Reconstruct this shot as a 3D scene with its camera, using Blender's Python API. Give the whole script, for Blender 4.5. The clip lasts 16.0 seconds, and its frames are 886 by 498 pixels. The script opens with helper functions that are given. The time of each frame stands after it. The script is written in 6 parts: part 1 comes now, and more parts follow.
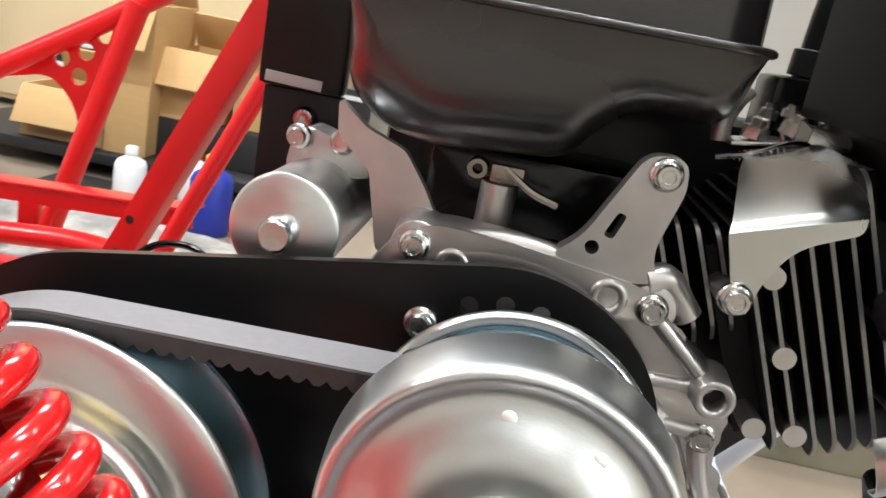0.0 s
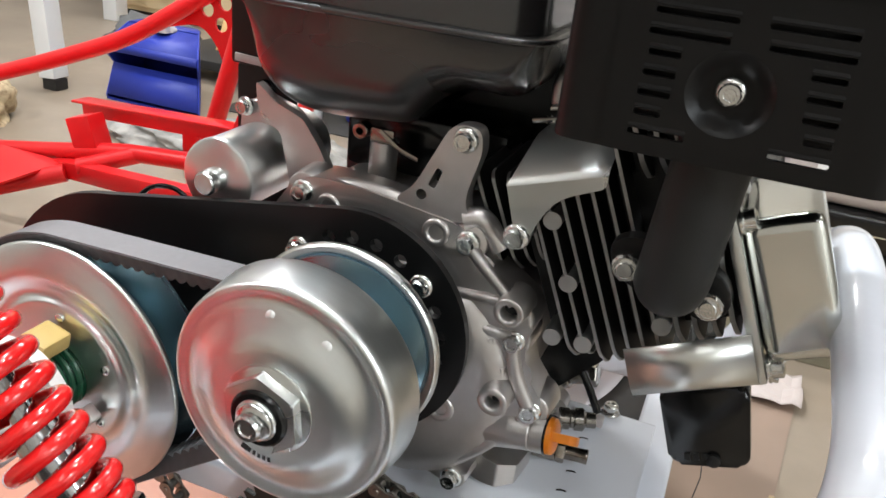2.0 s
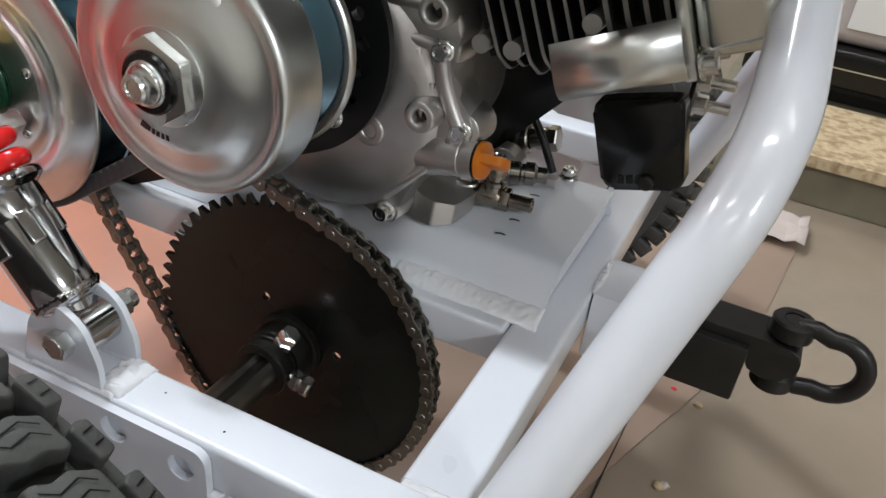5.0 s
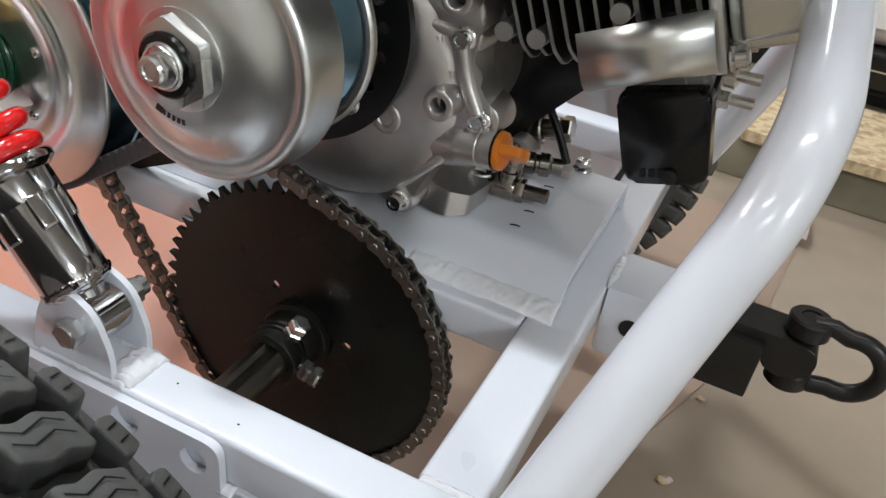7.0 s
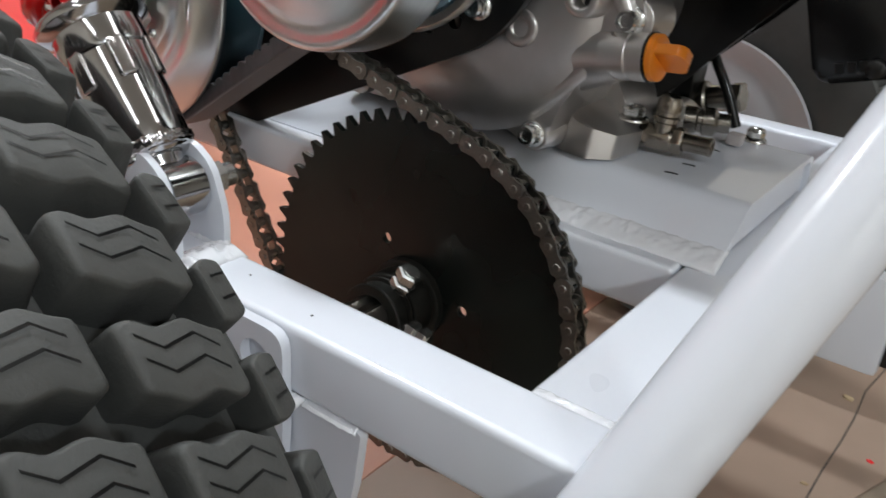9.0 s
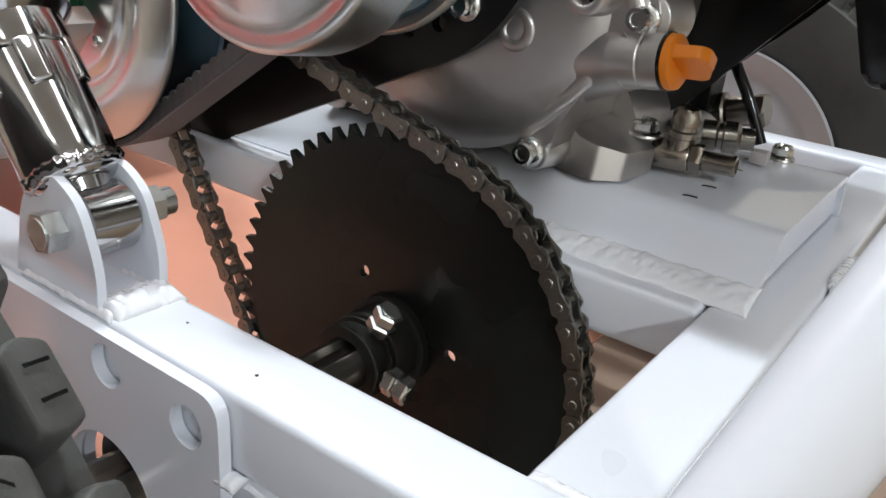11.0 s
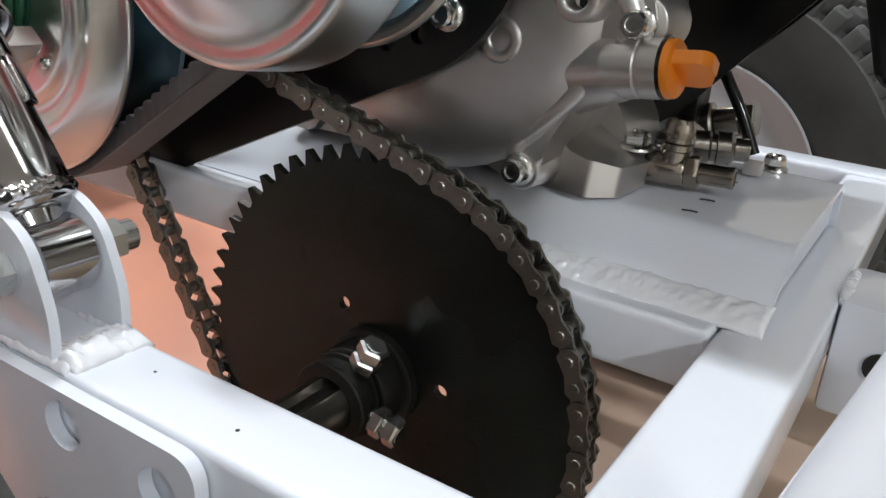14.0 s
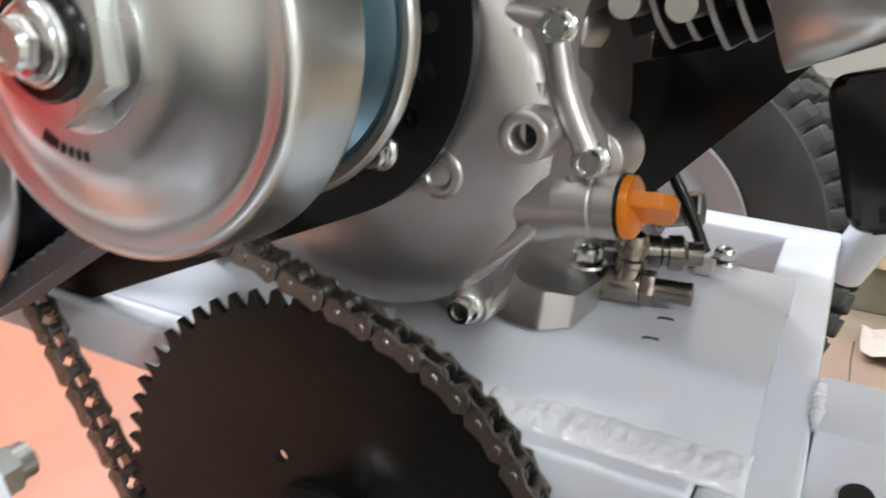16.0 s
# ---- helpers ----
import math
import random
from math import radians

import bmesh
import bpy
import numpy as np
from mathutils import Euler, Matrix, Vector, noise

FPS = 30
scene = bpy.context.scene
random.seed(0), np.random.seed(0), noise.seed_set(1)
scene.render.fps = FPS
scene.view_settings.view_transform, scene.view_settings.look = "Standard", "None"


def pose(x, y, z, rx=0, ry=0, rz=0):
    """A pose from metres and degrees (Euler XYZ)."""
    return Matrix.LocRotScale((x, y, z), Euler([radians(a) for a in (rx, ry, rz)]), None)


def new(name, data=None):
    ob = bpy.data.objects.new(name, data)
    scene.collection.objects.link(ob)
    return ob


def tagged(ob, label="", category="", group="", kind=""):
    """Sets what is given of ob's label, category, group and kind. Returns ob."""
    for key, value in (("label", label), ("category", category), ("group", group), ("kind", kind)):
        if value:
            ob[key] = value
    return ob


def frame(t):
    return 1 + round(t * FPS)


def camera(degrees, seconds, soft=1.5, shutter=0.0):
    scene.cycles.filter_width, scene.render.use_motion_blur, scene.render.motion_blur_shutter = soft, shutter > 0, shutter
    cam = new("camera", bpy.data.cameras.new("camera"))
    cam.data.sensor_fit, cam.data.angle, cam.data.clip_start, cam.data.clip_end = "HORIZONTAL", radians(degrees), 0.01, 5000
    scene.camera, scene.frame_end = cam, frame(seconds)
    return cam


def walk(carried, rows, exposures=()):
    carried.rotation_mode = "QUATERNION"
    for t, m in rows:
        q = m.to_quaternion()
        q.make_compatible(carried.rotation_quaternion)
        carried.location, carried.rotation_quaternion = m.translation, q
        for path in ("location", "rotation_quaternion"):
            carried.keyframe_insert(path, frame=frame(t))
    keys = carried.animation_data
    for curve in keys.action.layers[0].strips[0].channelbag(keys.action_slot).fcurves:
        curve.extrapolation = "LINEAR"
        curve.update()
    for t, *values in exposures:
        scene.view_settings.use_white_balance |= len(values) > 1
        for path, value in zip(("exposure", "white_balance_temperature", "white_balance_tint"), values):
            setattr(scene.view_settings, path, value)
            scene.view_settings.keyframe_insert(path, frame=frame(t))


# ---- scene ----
cam = camera(56.3, 16.0, shutter=0.3)
METRES, EYE, TILT, LEAN, TURN = 0.65, 0.512, -15.5, -10.4, 6.8
ROWS = [
    (0.0, 0.0, 0.0, 0.0, -0.0, 0.0, -0.0),
    (0.5, 0.0549, -0.0252, 0.0327, 7.59, -3.82, 0.05),
    (1.0, 0.1264, -0.073, 0.0474, 10.2, -4.63, -0.15),
    (1.5, 0.2196, -0.1213, 0.0522, 12.87, -5.55, -0.04),
    (2.0, 0.276, -0.1271, 0.0307, 15.49, -6.43, 0.07),
    (2.5, 0.3024, -0.1215, 0.0157, 16.56, -7.3, -0.01),
    (3.0, 0.3099, -0.1125, 0.001, 18.0, -8.75, -0.26),
    (3.5, 0.3219, -0.104, -0.0093, 18.7, -9.61, -0.69),
    (4.0, 0.3545, -0.0978, -0.0556, 18.95, -10.92, -1.07),
    (4.5, 0.3649, -0.096, -0.1048, 18.94, -13.32, -1.29),
    (7.0, 0.3393, -0.0893, -0.1091, 18.36, -14.92, -2.82),
    (7.5, 0.3363, -0.0882, -0.1134, 18.41, -15.03, -3.06),
    (8.0, 0.3524, -0.0832, -0.139, 18.95, -14.37, -3.21),
    (8.5, 0.3636, -0.0515, -0.2064, 22.01, -8.33, -2.05),
    (9.0, 0.3345, -0.0073, -0.2771, 29.16, -5.76, -4.11),
    (9.5, 0.3465, 0.0059, -0.2624, 32.77, -4.68, -5.48),
    (12.0, 0.2742, 0.0933, -0.283, 26.88, -3.94, -2.39),
    (12.5, 0.2726, 0.093, -0.2774, 26.59, -3.43, -2.17),
    (13.0, 0.2709, 0.0921, -0.2787, 26.58, -2.76, -2.11),
    (13.5, 0.2724, 0.0923, -0.2771, 26.55, -2.7, -2.01),
    (14.0, 0.2744, 0.0937, -0.2758, 26.53, -2.63, -2.01),
    (14.5, 0.2735, 0.095, -0.2754, 26.58, -2.7, -2.16),
    (15.0, 0.2646, 0.0955, -0.2728, 26.77, -2.86, -2.35),
    (15.5, 0.2556, 0.1026, -0.2485, 26.55, -2.86, -2.34),
    (16.0, 0.2441, 0.1318, -0.1992, 21.06, -2.48, 1.28),
]
walk(cam, [(t, pose(0, 0, EYE, TILT, LEAN, TURN) @ pose(METRES * x, METRES * y, METRES * z, 90 + pitch, roll, yaw)) for t, x, y, z, yaw, pitch, roll in ROWS], [(0.0, 0.25), (1.0, 0.22), (1.5, 0.19), (2.0, 0.0), (3.2, -0.10), (4.0, -0.20), (4.5, -0.56), (7.0, -0.46), (8.5, -0.46), (9.0, -0.44), (9.5, -0.22), (12.0, -0.16), (13.0, -0.26), (15.4, -0.28), (16.0, 0.16)])

# ---- light ----
FLOOR = 0.0
world = bpy.data.worlds.new("garage_air")
scene.world = world
world.use_nodes = True
world.node_tree.nodes["Background"].inputs["Color"].default_value = (1.0, 1.0, 1.0, 1)
world.node_tree.nodes["Background"].inputs["Strength"].default_value = 0.25
scene.view_settings.exposure = 0.0


def ceiling_lamp(x, y, z, sx, sy, power, color=(0.98, 0.99, 1.0)):
    """The light of an unseen ceiling fixture: an area lamp just under its diffuser."""
    data = bpy.data.lights.new("unseen_ceiling_light", "AREA")
    data.shape, data.size, data.size_y, data.energy, data.color = "RECTANGLE", sx, sy, power, color
    ob = new("unseen_ceiling_light", data)
    ob.matrix_world = pose(x, y, z)
    return ob


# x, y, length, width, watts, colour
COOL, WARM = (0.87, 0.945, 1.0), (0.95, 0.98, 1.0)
# unseen lamps: some set from cast shadows, the rest added as fill
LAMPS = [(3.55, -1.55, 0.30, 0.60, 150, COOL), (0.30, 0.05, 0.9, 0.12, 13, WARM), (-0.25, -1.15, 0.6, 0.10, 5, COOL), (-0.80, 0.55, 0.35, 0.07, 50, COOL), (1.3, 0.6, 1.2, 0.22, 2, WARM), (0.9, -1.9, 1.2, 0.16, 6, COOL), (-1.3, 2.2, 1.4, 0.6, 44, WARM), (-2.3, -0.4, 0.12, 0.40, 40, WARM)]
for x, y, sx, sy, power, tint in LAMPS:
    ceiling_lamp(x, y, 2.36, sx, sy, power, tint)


# ---- materials ----
def surface(name, color, rough=0.5, metal=0.0, vary=0.12, size=30.0, bump=0.0, bump_size=300.0, coat=0.0, rough_vary=0.08, second=None, second_size=6.0, stretch=(1, 1, 1), spec=0.5):
    """A painted, cast or moulded surface: colour in two scales of noise, uneven gloss and fine relief."""
    m = bpy.data.materials.new(name)
    m.use_nodes = True
    nt = m.node_tree
    b = nt.nodes["Principled BSDF"]
    co = nt.nodes.new("ShaderNodeTexCoord")
    mp = nt.nodes.new("ShaderNodeMapping")
    mp.inputs["Scale"].default_value = stretch
    nt.links.new(co.outputs["Object"], mp.inputs["Vector"])

    def noise_node(scale, detail=4.0):
        n = nt.nodes.new("ShaderNodeTexNoise")
        n.inputs["Scale"].default_value, n.inputs["Detail"].default_value = scale, detail
        nt.links.new(mp.outputs["Vector"], n.inputs["Vector"])
        return n

    def mix(fac, a, c):
        x = nt.nodes.new("ShaderNodeMix")
        x.data_type = "RGBA"
        for key, value in ((0, fac), (6, a), (7, c)):
            if isinstance(value, tuple):
                x.inputs[key].default_value = value
            else:
                nt.links.new(value, x.inputs[key])
        return x.outputs[2]

    fine, broad = noise_node(size), noise_node(second_size, 3.0)
    lo = tuple(c * (1 - vary) for c in color) + (1,)
    hi = tuple(min(1, c * (1 + vary)) for c in color) + (1,)
    col = mix(fine.outputs["Fac"], lo, hi)
    if second:
        ramp = nt.nodes.new("ShaderNodeValToRGB")
        ramp.color_ramp.elements[0].position, ramp.color_ramp.elements[1].position = 0.45, 0.65
        nt.links.new(broad.outputs["Fac"], ramp.inputs["Fac"])
        col = mix(ramp.outputs["Color"], col, tuple(second) + (1,))
    nt.links.new(col, b.inputs["Base Color"])
    r = nt.nodes.new("ShaderNodeMapRange")
    r.inputs["To Min"].default_value, r.inputs["To Max"].default_value = max(0.02, rough - rough_vary), min(1, rough + rough_vary)
    nt.links.new(broad.outputs["Fac"], r.inputs["Value"])
    nt.links.new(r.outputs["Result"], b.inputs["Roughness"])
    b.inputs["Metallic"].default_value = metal
    b.inputs["Specular IOR Level"].default_value = spec
    b.inputs["Coat Weight"].default_value = coat
    b.inputs["Coat Roughness"].default_value = 0.05
    if bump:
        n = noise_node(bump_size, 5.0)
        bp = nt.nodes.new("ShaderNodeBump")
        bp.inputs["Strength"].default_value, bp.inputs["Distance"].default_value = bump, 0.0006
        nt.links.new(n.outputs["Fac"], bp.inputs["Height"])
        nt.links.new(bp.outputs["Normal"], b.inputs["Normal"])
    return m


def glow(name, color, strength):
    m = bpy.data.materials.new(name)
    m.use_nodes = True
    b = m.node_tree.nodes["Principled BSDF"]
    b.inputs["Emission Color"].default_value, b.inputs["Emission Strength"].default_value = (*color, 1), strength
    return m


POLISHED = surface("polished_zinc", (0.66, 0.67, 0.64), 0.15, 1.0, 0.06, 40, 0.05, 90, second=(0.62, 0.62, 0.57), second_size=14, rough_vary=0.05)
ZINC = surface("zinc_plate", (0.68, 0.70, 0.69), 0.28, 1.0, 0.06, 60, 0.04, 500, second=(0.64, 0.645, 0.61), second_size=14)
SPUN = surface("spun_zinc", (0.74, 0.765, 0.755), 0.31, 1.0, 0.05, 80, 0.05, 500, stretch=(1, 6, 1))
BLUEZINC = surface("blue_zinc", (0.30, 0.45, 0.52), 0.25, 1.0, 0.1, 40, 0.03, 400)
CAST = surface("cast_aluminium", (0.57, 0.545, 0.53), 0.36, 0.9, 0.10, 90, 0.10, 2200, second=(0.44, 0.42, 0.40), second_size=18)
MACHINED = surface("machined_aluminium", (0.62, 0.61, 0.58), 0.3, 0.9, 0.1, 200, 0.1, 900)
CHROME = surface("chrome", (0.50, 0.495, 0.50), 0.11, 1.0, 0.04, 20, 0.02, 200, rough_vary=0.03)
NICKEL = surface("pale_dull_nickel", (0.80, 0.80, 0.78), 0.55, 0.9, 0.05, 200)
BOLT = surface("bright_bolt", (0.66, 0.66, 0.64), 0.22, 1.0, 0.1, 300, 0.1, 900)
GLOSSBLACK = surface("gloss_black_paint", (0.018, 0.0165, 0.0165), 0.27, 0.0, 0.2, 20, 0.03, 500, coat=0.3, rough_vary=0.04, spec=0.9)
SATINBLACK = surface("satin_black_paint", (0.005, 0.005, 0.005), 0.34, 0.0, 0.3, 40, 0.06, 900, spec=0.35)
HEATBLACK = surface("heat_black_paint", (0.006, 0.0057, 0.0055), 0.38, 0.0, 0.3, 50, 0.05, 1200, spec=0.2)
ELBOW = surface("matt_exhaust_paint", (0.012, 0.0125, 0.012), 0.55, 0.0, 0.15, 60, 0.15, 900, spec=0.35)
FINEDGE = surface("milled_fin_edge", (0.33, 0.32, 0.31), 0.42, 0.9, 0.15, 200, 0.1, 900)
FINBLACK = surface("fin_black", (0.006, 0.0055, 0.005), 0.55, 0.0, 0.3, 60, 0.2, 900, spec=0.3)
PLASTIC = surface("black_plastic", (0.005, 0.005, 0.005), 0.18, 0.0, 0.2, 40, 0.02, 600, rough_vary=0.05, spec=0.4)
OXIDE = surface("black_oxide_steel", (0.0085, 0.008, 0.007), 0.38, 0.0, 0.3, 12, 0.08, 900, second=(0.013, 0.013, 0.011), second_size=9, spec=0.2)
TURNED = surface("turned_black_steel", (0.0080, 0.0098, 0.0085), 0.28, 0.0, 0.35, 14, 0.10, 700, second=(0.0122, 0.0162, 0.0135), second_size=11, spec=0.30)
lathe_marks = TURNED.node_tree.nodes.new("ShaderNodeTangent")
lathe_marks.direction_type, lathe_marks.axis = "RADIAL", "Y"
turned_bsdf = TURNED.node_tree.nodes["Principled BSDF"]
turned_bsdf.inputs["Anisotropic"].default_value = 0.85
TURNED.node_tree.links.new(lathe_marks.outputs["Tangent"], turned_bsdf.inputs["Tangent"])
CHAINSTEEL = surface("oiled_chain_steel", (0.22, 0.208, 0.185), 0.32, 0.9, 0.25, 500, 0.1, 1500)
DARKSTEEL = surface("dark_steel", (0.02, 0.019, 0.018), 0.34, 0.4, 0.3, 80, 0.1, 700)
AXLESTEEL = surface("oily_axle_steel", (0.30, 0.28, 0.25), 0.28, 1.0, 0.2, 60, 0.08, 600, stretch=(1, 0.15, 1))
BRONZE = surface("nickel_brass", (0.31, 0.275, 0.235), 0.22, 1.0, 0.15, 100, 0.05, 600)
RED = surface("red_powder_coat", (0.62, 0.009, 0.012), 0.32, 0.0, 0.08, 30, 0.08, 350, coat=0.12, rough_vary=0.05)
WHITE = surface("white_powder_coat", (0.72, 0.745, 0.80), 0.3, 0.0, 0.03, 20, 0.10, 260, coat=0.8, second=(0.68, 0.705, 0.77), second_size=8, rough_vary=0.06)
WELD = surface("white_coated_weld", (0.76, 0.77, 0.80), 0.08, 0.0, 0.04, 80, 0.35, 260, coat=1.0)
RUBBER = surface("tyre_rubber", (0.052, 0.053, 0.050), 0.66, 0.0, 0.25, 120, 0.3, 900, second=(0.066, 0.066, 0.062), second_size=20)
BELT = surface("drive_belt", (0.06, 0.058, 0.06), 0.55, 0.0, 0.15, 200, 0.2, 1800)
BELTBACK = surface("belt_cloth_back", (0.19, 0.18, 0.185), 0.7, 0.0, 0.1, 300, 0.3, 2500)
ORANGE = surface("orange_plastic", (0.85, 0.245, 0.010), 0.35, 0.0, 0.05, 60, 0.05, 700)
SPRINGRED = surface("red_spring_paint", (0.72, 0.012, 0.012), 0.16, 0.0, 0.05, 40, 0.04, 300, coat=0.6)
SPRINGGREEN = surface("green_spring_paint", (0.009, 0.058, 0.028), 0.25, 0.0, 0.1, 60, 0.05, 300)
NYLON = surface("white_nylon", (0.78, 0.77, 0.74), 0.4, 0.0, 0.04, 40)
TAN = surface("tan_plastic", (0.55, 0.40, 0.14), 0.4, 0.0, 0.1, 40)
CONCRETE = surface("beige_garage_floor", (0.268, 0.214, 0.161), 0.38, 0.0, 0.12, 25, 0.14, 180, coat=0.2, second=(0.205, 0.162, 0.121), second_size=1.9)
# red light bounced onto the floor, put into two flat colours
SALMON = surface("salmon_bounce_light", (0.54, 0.241, 0.16), 0.42, 0.0, 0.06, 25, 0.12, 180, second=(0.49, 0.24, 0.17), second_size=5)
PINKBOUNCE = surface("pink_bounce_light", (0.31, 0.220, 0.168), 0.42, 0.0, 0.08, 25, 0.12, 180, second=(0.25, 0.180, 0.137), second_size=4)
PAPER = surface("pink_paper", (0.48, 0.41, 0.38), 0.7, 0.0, 0.05, 30)
WALLPAINT = surface("cream_wall_paint", (0.50, 0.48, 0.44), 0.7, 0.0, 0.03, 8, 0.1, 60)
CREAM = surface("cream_backdrop_paint", (0.78, 0.62, 0.38), 0.5, 0.0, 0.03, 8, 0.1, 60)
CEILPAINT = surface("white_ceiling_paint", (0.50, 0.50, 0.50), 0.8, 0.0, 0.03, 6, 0.1, 60)
CARDBOARD = surface("cardboard", (0.50, 0.31, 0.13), 0.75, 0.0, 0.08, 12, 0.1, 200, stretch=(1, 1, 6))
BLUE = surface("blue_plastic", (0.015, 0.032, 0.30), 0.5, 0.0, 0.06, 30, 0.05, 200)
GREYCLOTH = surface("grey_cloth", (0.10, 0.10, 0.10), 0.85, 0.0, 0.3, 30, 0.6, 90)
WHITEPLASTIC = surface("white_plastic", (0.75, 0.76, 0.76), 0.4, 0.0, 0.03, 20)
YELLOW = surface("yellow_plastic", (0.75, 0.55, 0.02), 0.4, 0.0, 0.05, 20)
WOOD = surface("raw_chipboard", (0.50, 0.39, 0.24), 0.8, 0.0, 0.35, 90, 0.5, 150, second=(0.30, 0.21, 0.12), second_size=70)
OLIVE = surface("drab_painted_plinth", (0.20, 0.18, 0.125), 0.6, 0.0, 0.15, 30, 0.2, 120, second=(0.15, 0.135, 0.09), second_size=9)
SHELF = surface("dark_shelf", (0.013, 0.012, 0.011), 0.6, 0.0, 0.3, 20)
RIM = surface("silver_wheel_paint", (0.56, 0.56, 0.58), 0.35, 0.2, 0.05, 30, 0.05, 300)
CLUTTER = surface("grey_clutter", (0.20, 0.19, 0.175), 0.8, 0.0, 0.5, 25, 0.8, 60, second=(0.35, 0.33, 0.30), second_size=18)
# dark colour for the shade in holes, also for paint chips
DARKHOLE = surface("hole_shade_and_chips", (0.03, 0.03, 0.03), 0.5, 0.6, 0.2, 200)
INK = surface("black_ink", (0.015, 0.015, 0.015), 0.5)
LABELPAPER = surface("grey_label", (0.42, 0.38, 0.37), 0.5, 0.0, 0.05, 60)
LAMPGLOW = glow("lamp_diffuser", (1.0, 0.985, 0.97), 6.0)


# ---- shapes ----
def thing(name, place, label, category, group="", kind=""):
    ob = new(name)
    ob.empty_display_size = 0.02
    ob.location = place
    return tagged(ob, label, category, group, kind)


def link_mesh(name, bm, material, smooth=40):
    bmesh.ops.recalc_face_normals(bm, faces=bm.faces)
    me = bpy.data.meshes.new(name)
    bm.to_mesh(me)
    bm.free()
    me.materials.append(material)
    if smooth:
        me.shade_smooth()
        me.set_sharp_from_angle(angle=radians(smooth))
    return me


def adopt(ob, parent):
    ob.parent = parent
    if parent.type == "EMPTY":
        ob.matrix_parent_inverse = Matrix.Translation(-Vector(parent.location))
    return ob


def part(name, bm, material, parent, label="", smooth=40):
    """Links a bmesh, in world metres, as one mesh object under a thing or a part."""
    ob = new(name, link_mesh(name, bm, material, smooth))
    if parent:
        adopt(ob, parent)
    return tagged(ob, label)


def place(name, mesh, m, parent, label=""):
    """One more object on a shared mesh, at the pose m."""
    ob = new(name, mesh)
    ob.matrix_basis = m
    adopt(ob, parent)
    return tagged(ob, label)


def solid(name, bm, material, label, category, group="", kind="", smooth=40):
    return tagged(part(name, bm, material, None, "", smooth), label, category, group, kind)


def frame_of(axis):
    """A turn that takes local z to the axis."""
    return Vector(axis).normalized().to_track_quat("Z", "Y").to_matrix().to_4x4()


def lathe(bm, profile, centre, axis=(0, -1, 0), seg=48, a0=0.0, a1=2 * math.pi):
    """Turns (radius, height along the axis) pairs about the axis through centre."""
    m = Matrix.Translation(centre) @ frame_of(axis)
    whole = abs(a1 - a0 - 2 * math.pi) < 1e-6
    n = seg if whole else seg + 1
    rings = []
    for r, h in profile:
        if r < 1e-7:
            rings.append([bm.verts.new(m @ Vector((0, 0, h)))] * n)
        else:
            rings.append([bm.verts.new(m @ Vector((r * math.cos(a0 + (a1 - a0) * k / seg), r * math.sin(a0 + (a1 - a0) * k / seg), h))) for k in range(n)])
    for p, q in zip(rings, rings[1:]):
        for k in range(seg):
            j = (k + 1) % n
            vs = []
            for v in (p[k], p[j], q[j], q[k]):
                if v not in vs:
                    vs.append(v)
            if len(vs) > 2:
                bm.faces.new(vs)
    return bm


def rod(bm, a, b, r, r2=None, seg=24, soft=0.0):
    """A closed round bar from a to b."""
    a, b = Vector(a), Vector(b)
    r2 = r if r2 is None else r2
    h = (b - a).length
    s = min(soft, r * 0.9, h * 0.45)
    prof = [(0, 0), (r - s, 0), (r, s), (r2, h - s), (r2 - s, h), (0, h)] if s else [(0, 0), (r, 0), (r2, h), (0, h)]
    return lathe(bm, prof, a, b - a, seg)


def pipe(bm, a, b, r, inner, seg=28):
    """A hollow sleeve from a to b."""
    a, b = Vector(a), Vector(b)
    h = (b - a).length
    c = (r - inner) * 0.2
    return lathe(bm, [(inner, 0), (r - c, 0), (r, c), (r, h - c), (r - c, h), (inner, h), (inner, 0)], a, b - a, seg)


def bend(points, radius, steps=6):
    """Rounds the corners of a line of points."""
    pts = [Vector(p) for p in points]
    out = [pts[0]]
    for p, q, s in zip(pts, pts[1:], pts[2:]):
        u, v = (p - q).normalized(), (s - q).normalized()
        d = min(radius, (p - q).length * 0.48, (s - q).length * 0.48)
        a, c = q + u * d, q + v * d
        for k in range(steps + 1):
            t = k / steps
            out.append(a.lerp(q, t).lerp(q.lerp(c, t), t))
    out.append(pts[-1])
    return out


def sweep(bm, pts, r, seg=16, caps=True, section=None):
    """A tube, or a bar of the given section, along a line of points."""
    pts = [Vector(p) for p in pts]
    section = section or [(r * math.cos(2 * math.pi * k / seg), r * math.sin(2 * math.pi * k / seg)) for k in range(seg)]
    seg = len(section)
    t = (pts[1] - pts[0]).normalized()
    ref = Vector((0, 0, 1)) if abs(t.z) < 0.9 else Vector((0, 1, 0))
    n = (ref - t * ref.dot(t)).normalized()
    rings = []
    for i, p in enumerate(pts):
        t = (pts[min(i + 1, len(pts) - 1)] - pts[max(i - 1, 0)]).normalized()
        n = (n - t * n.dot(t)).normalized()
        b = t.cross(n)
        rings.append([bm.verts.new(p + b * x + n * y) for x, y in section])
    for p, q in zip(rings, rings[1:]):
        for k in range(seg):
            bm.faces.new((p[k], p[(k + 1) % seg], q[(k + 1) % seg], q[k]))
    if caps:
        bm.faces.new(rings[0])
        bm.faces.new(rings[-1])
    return bm


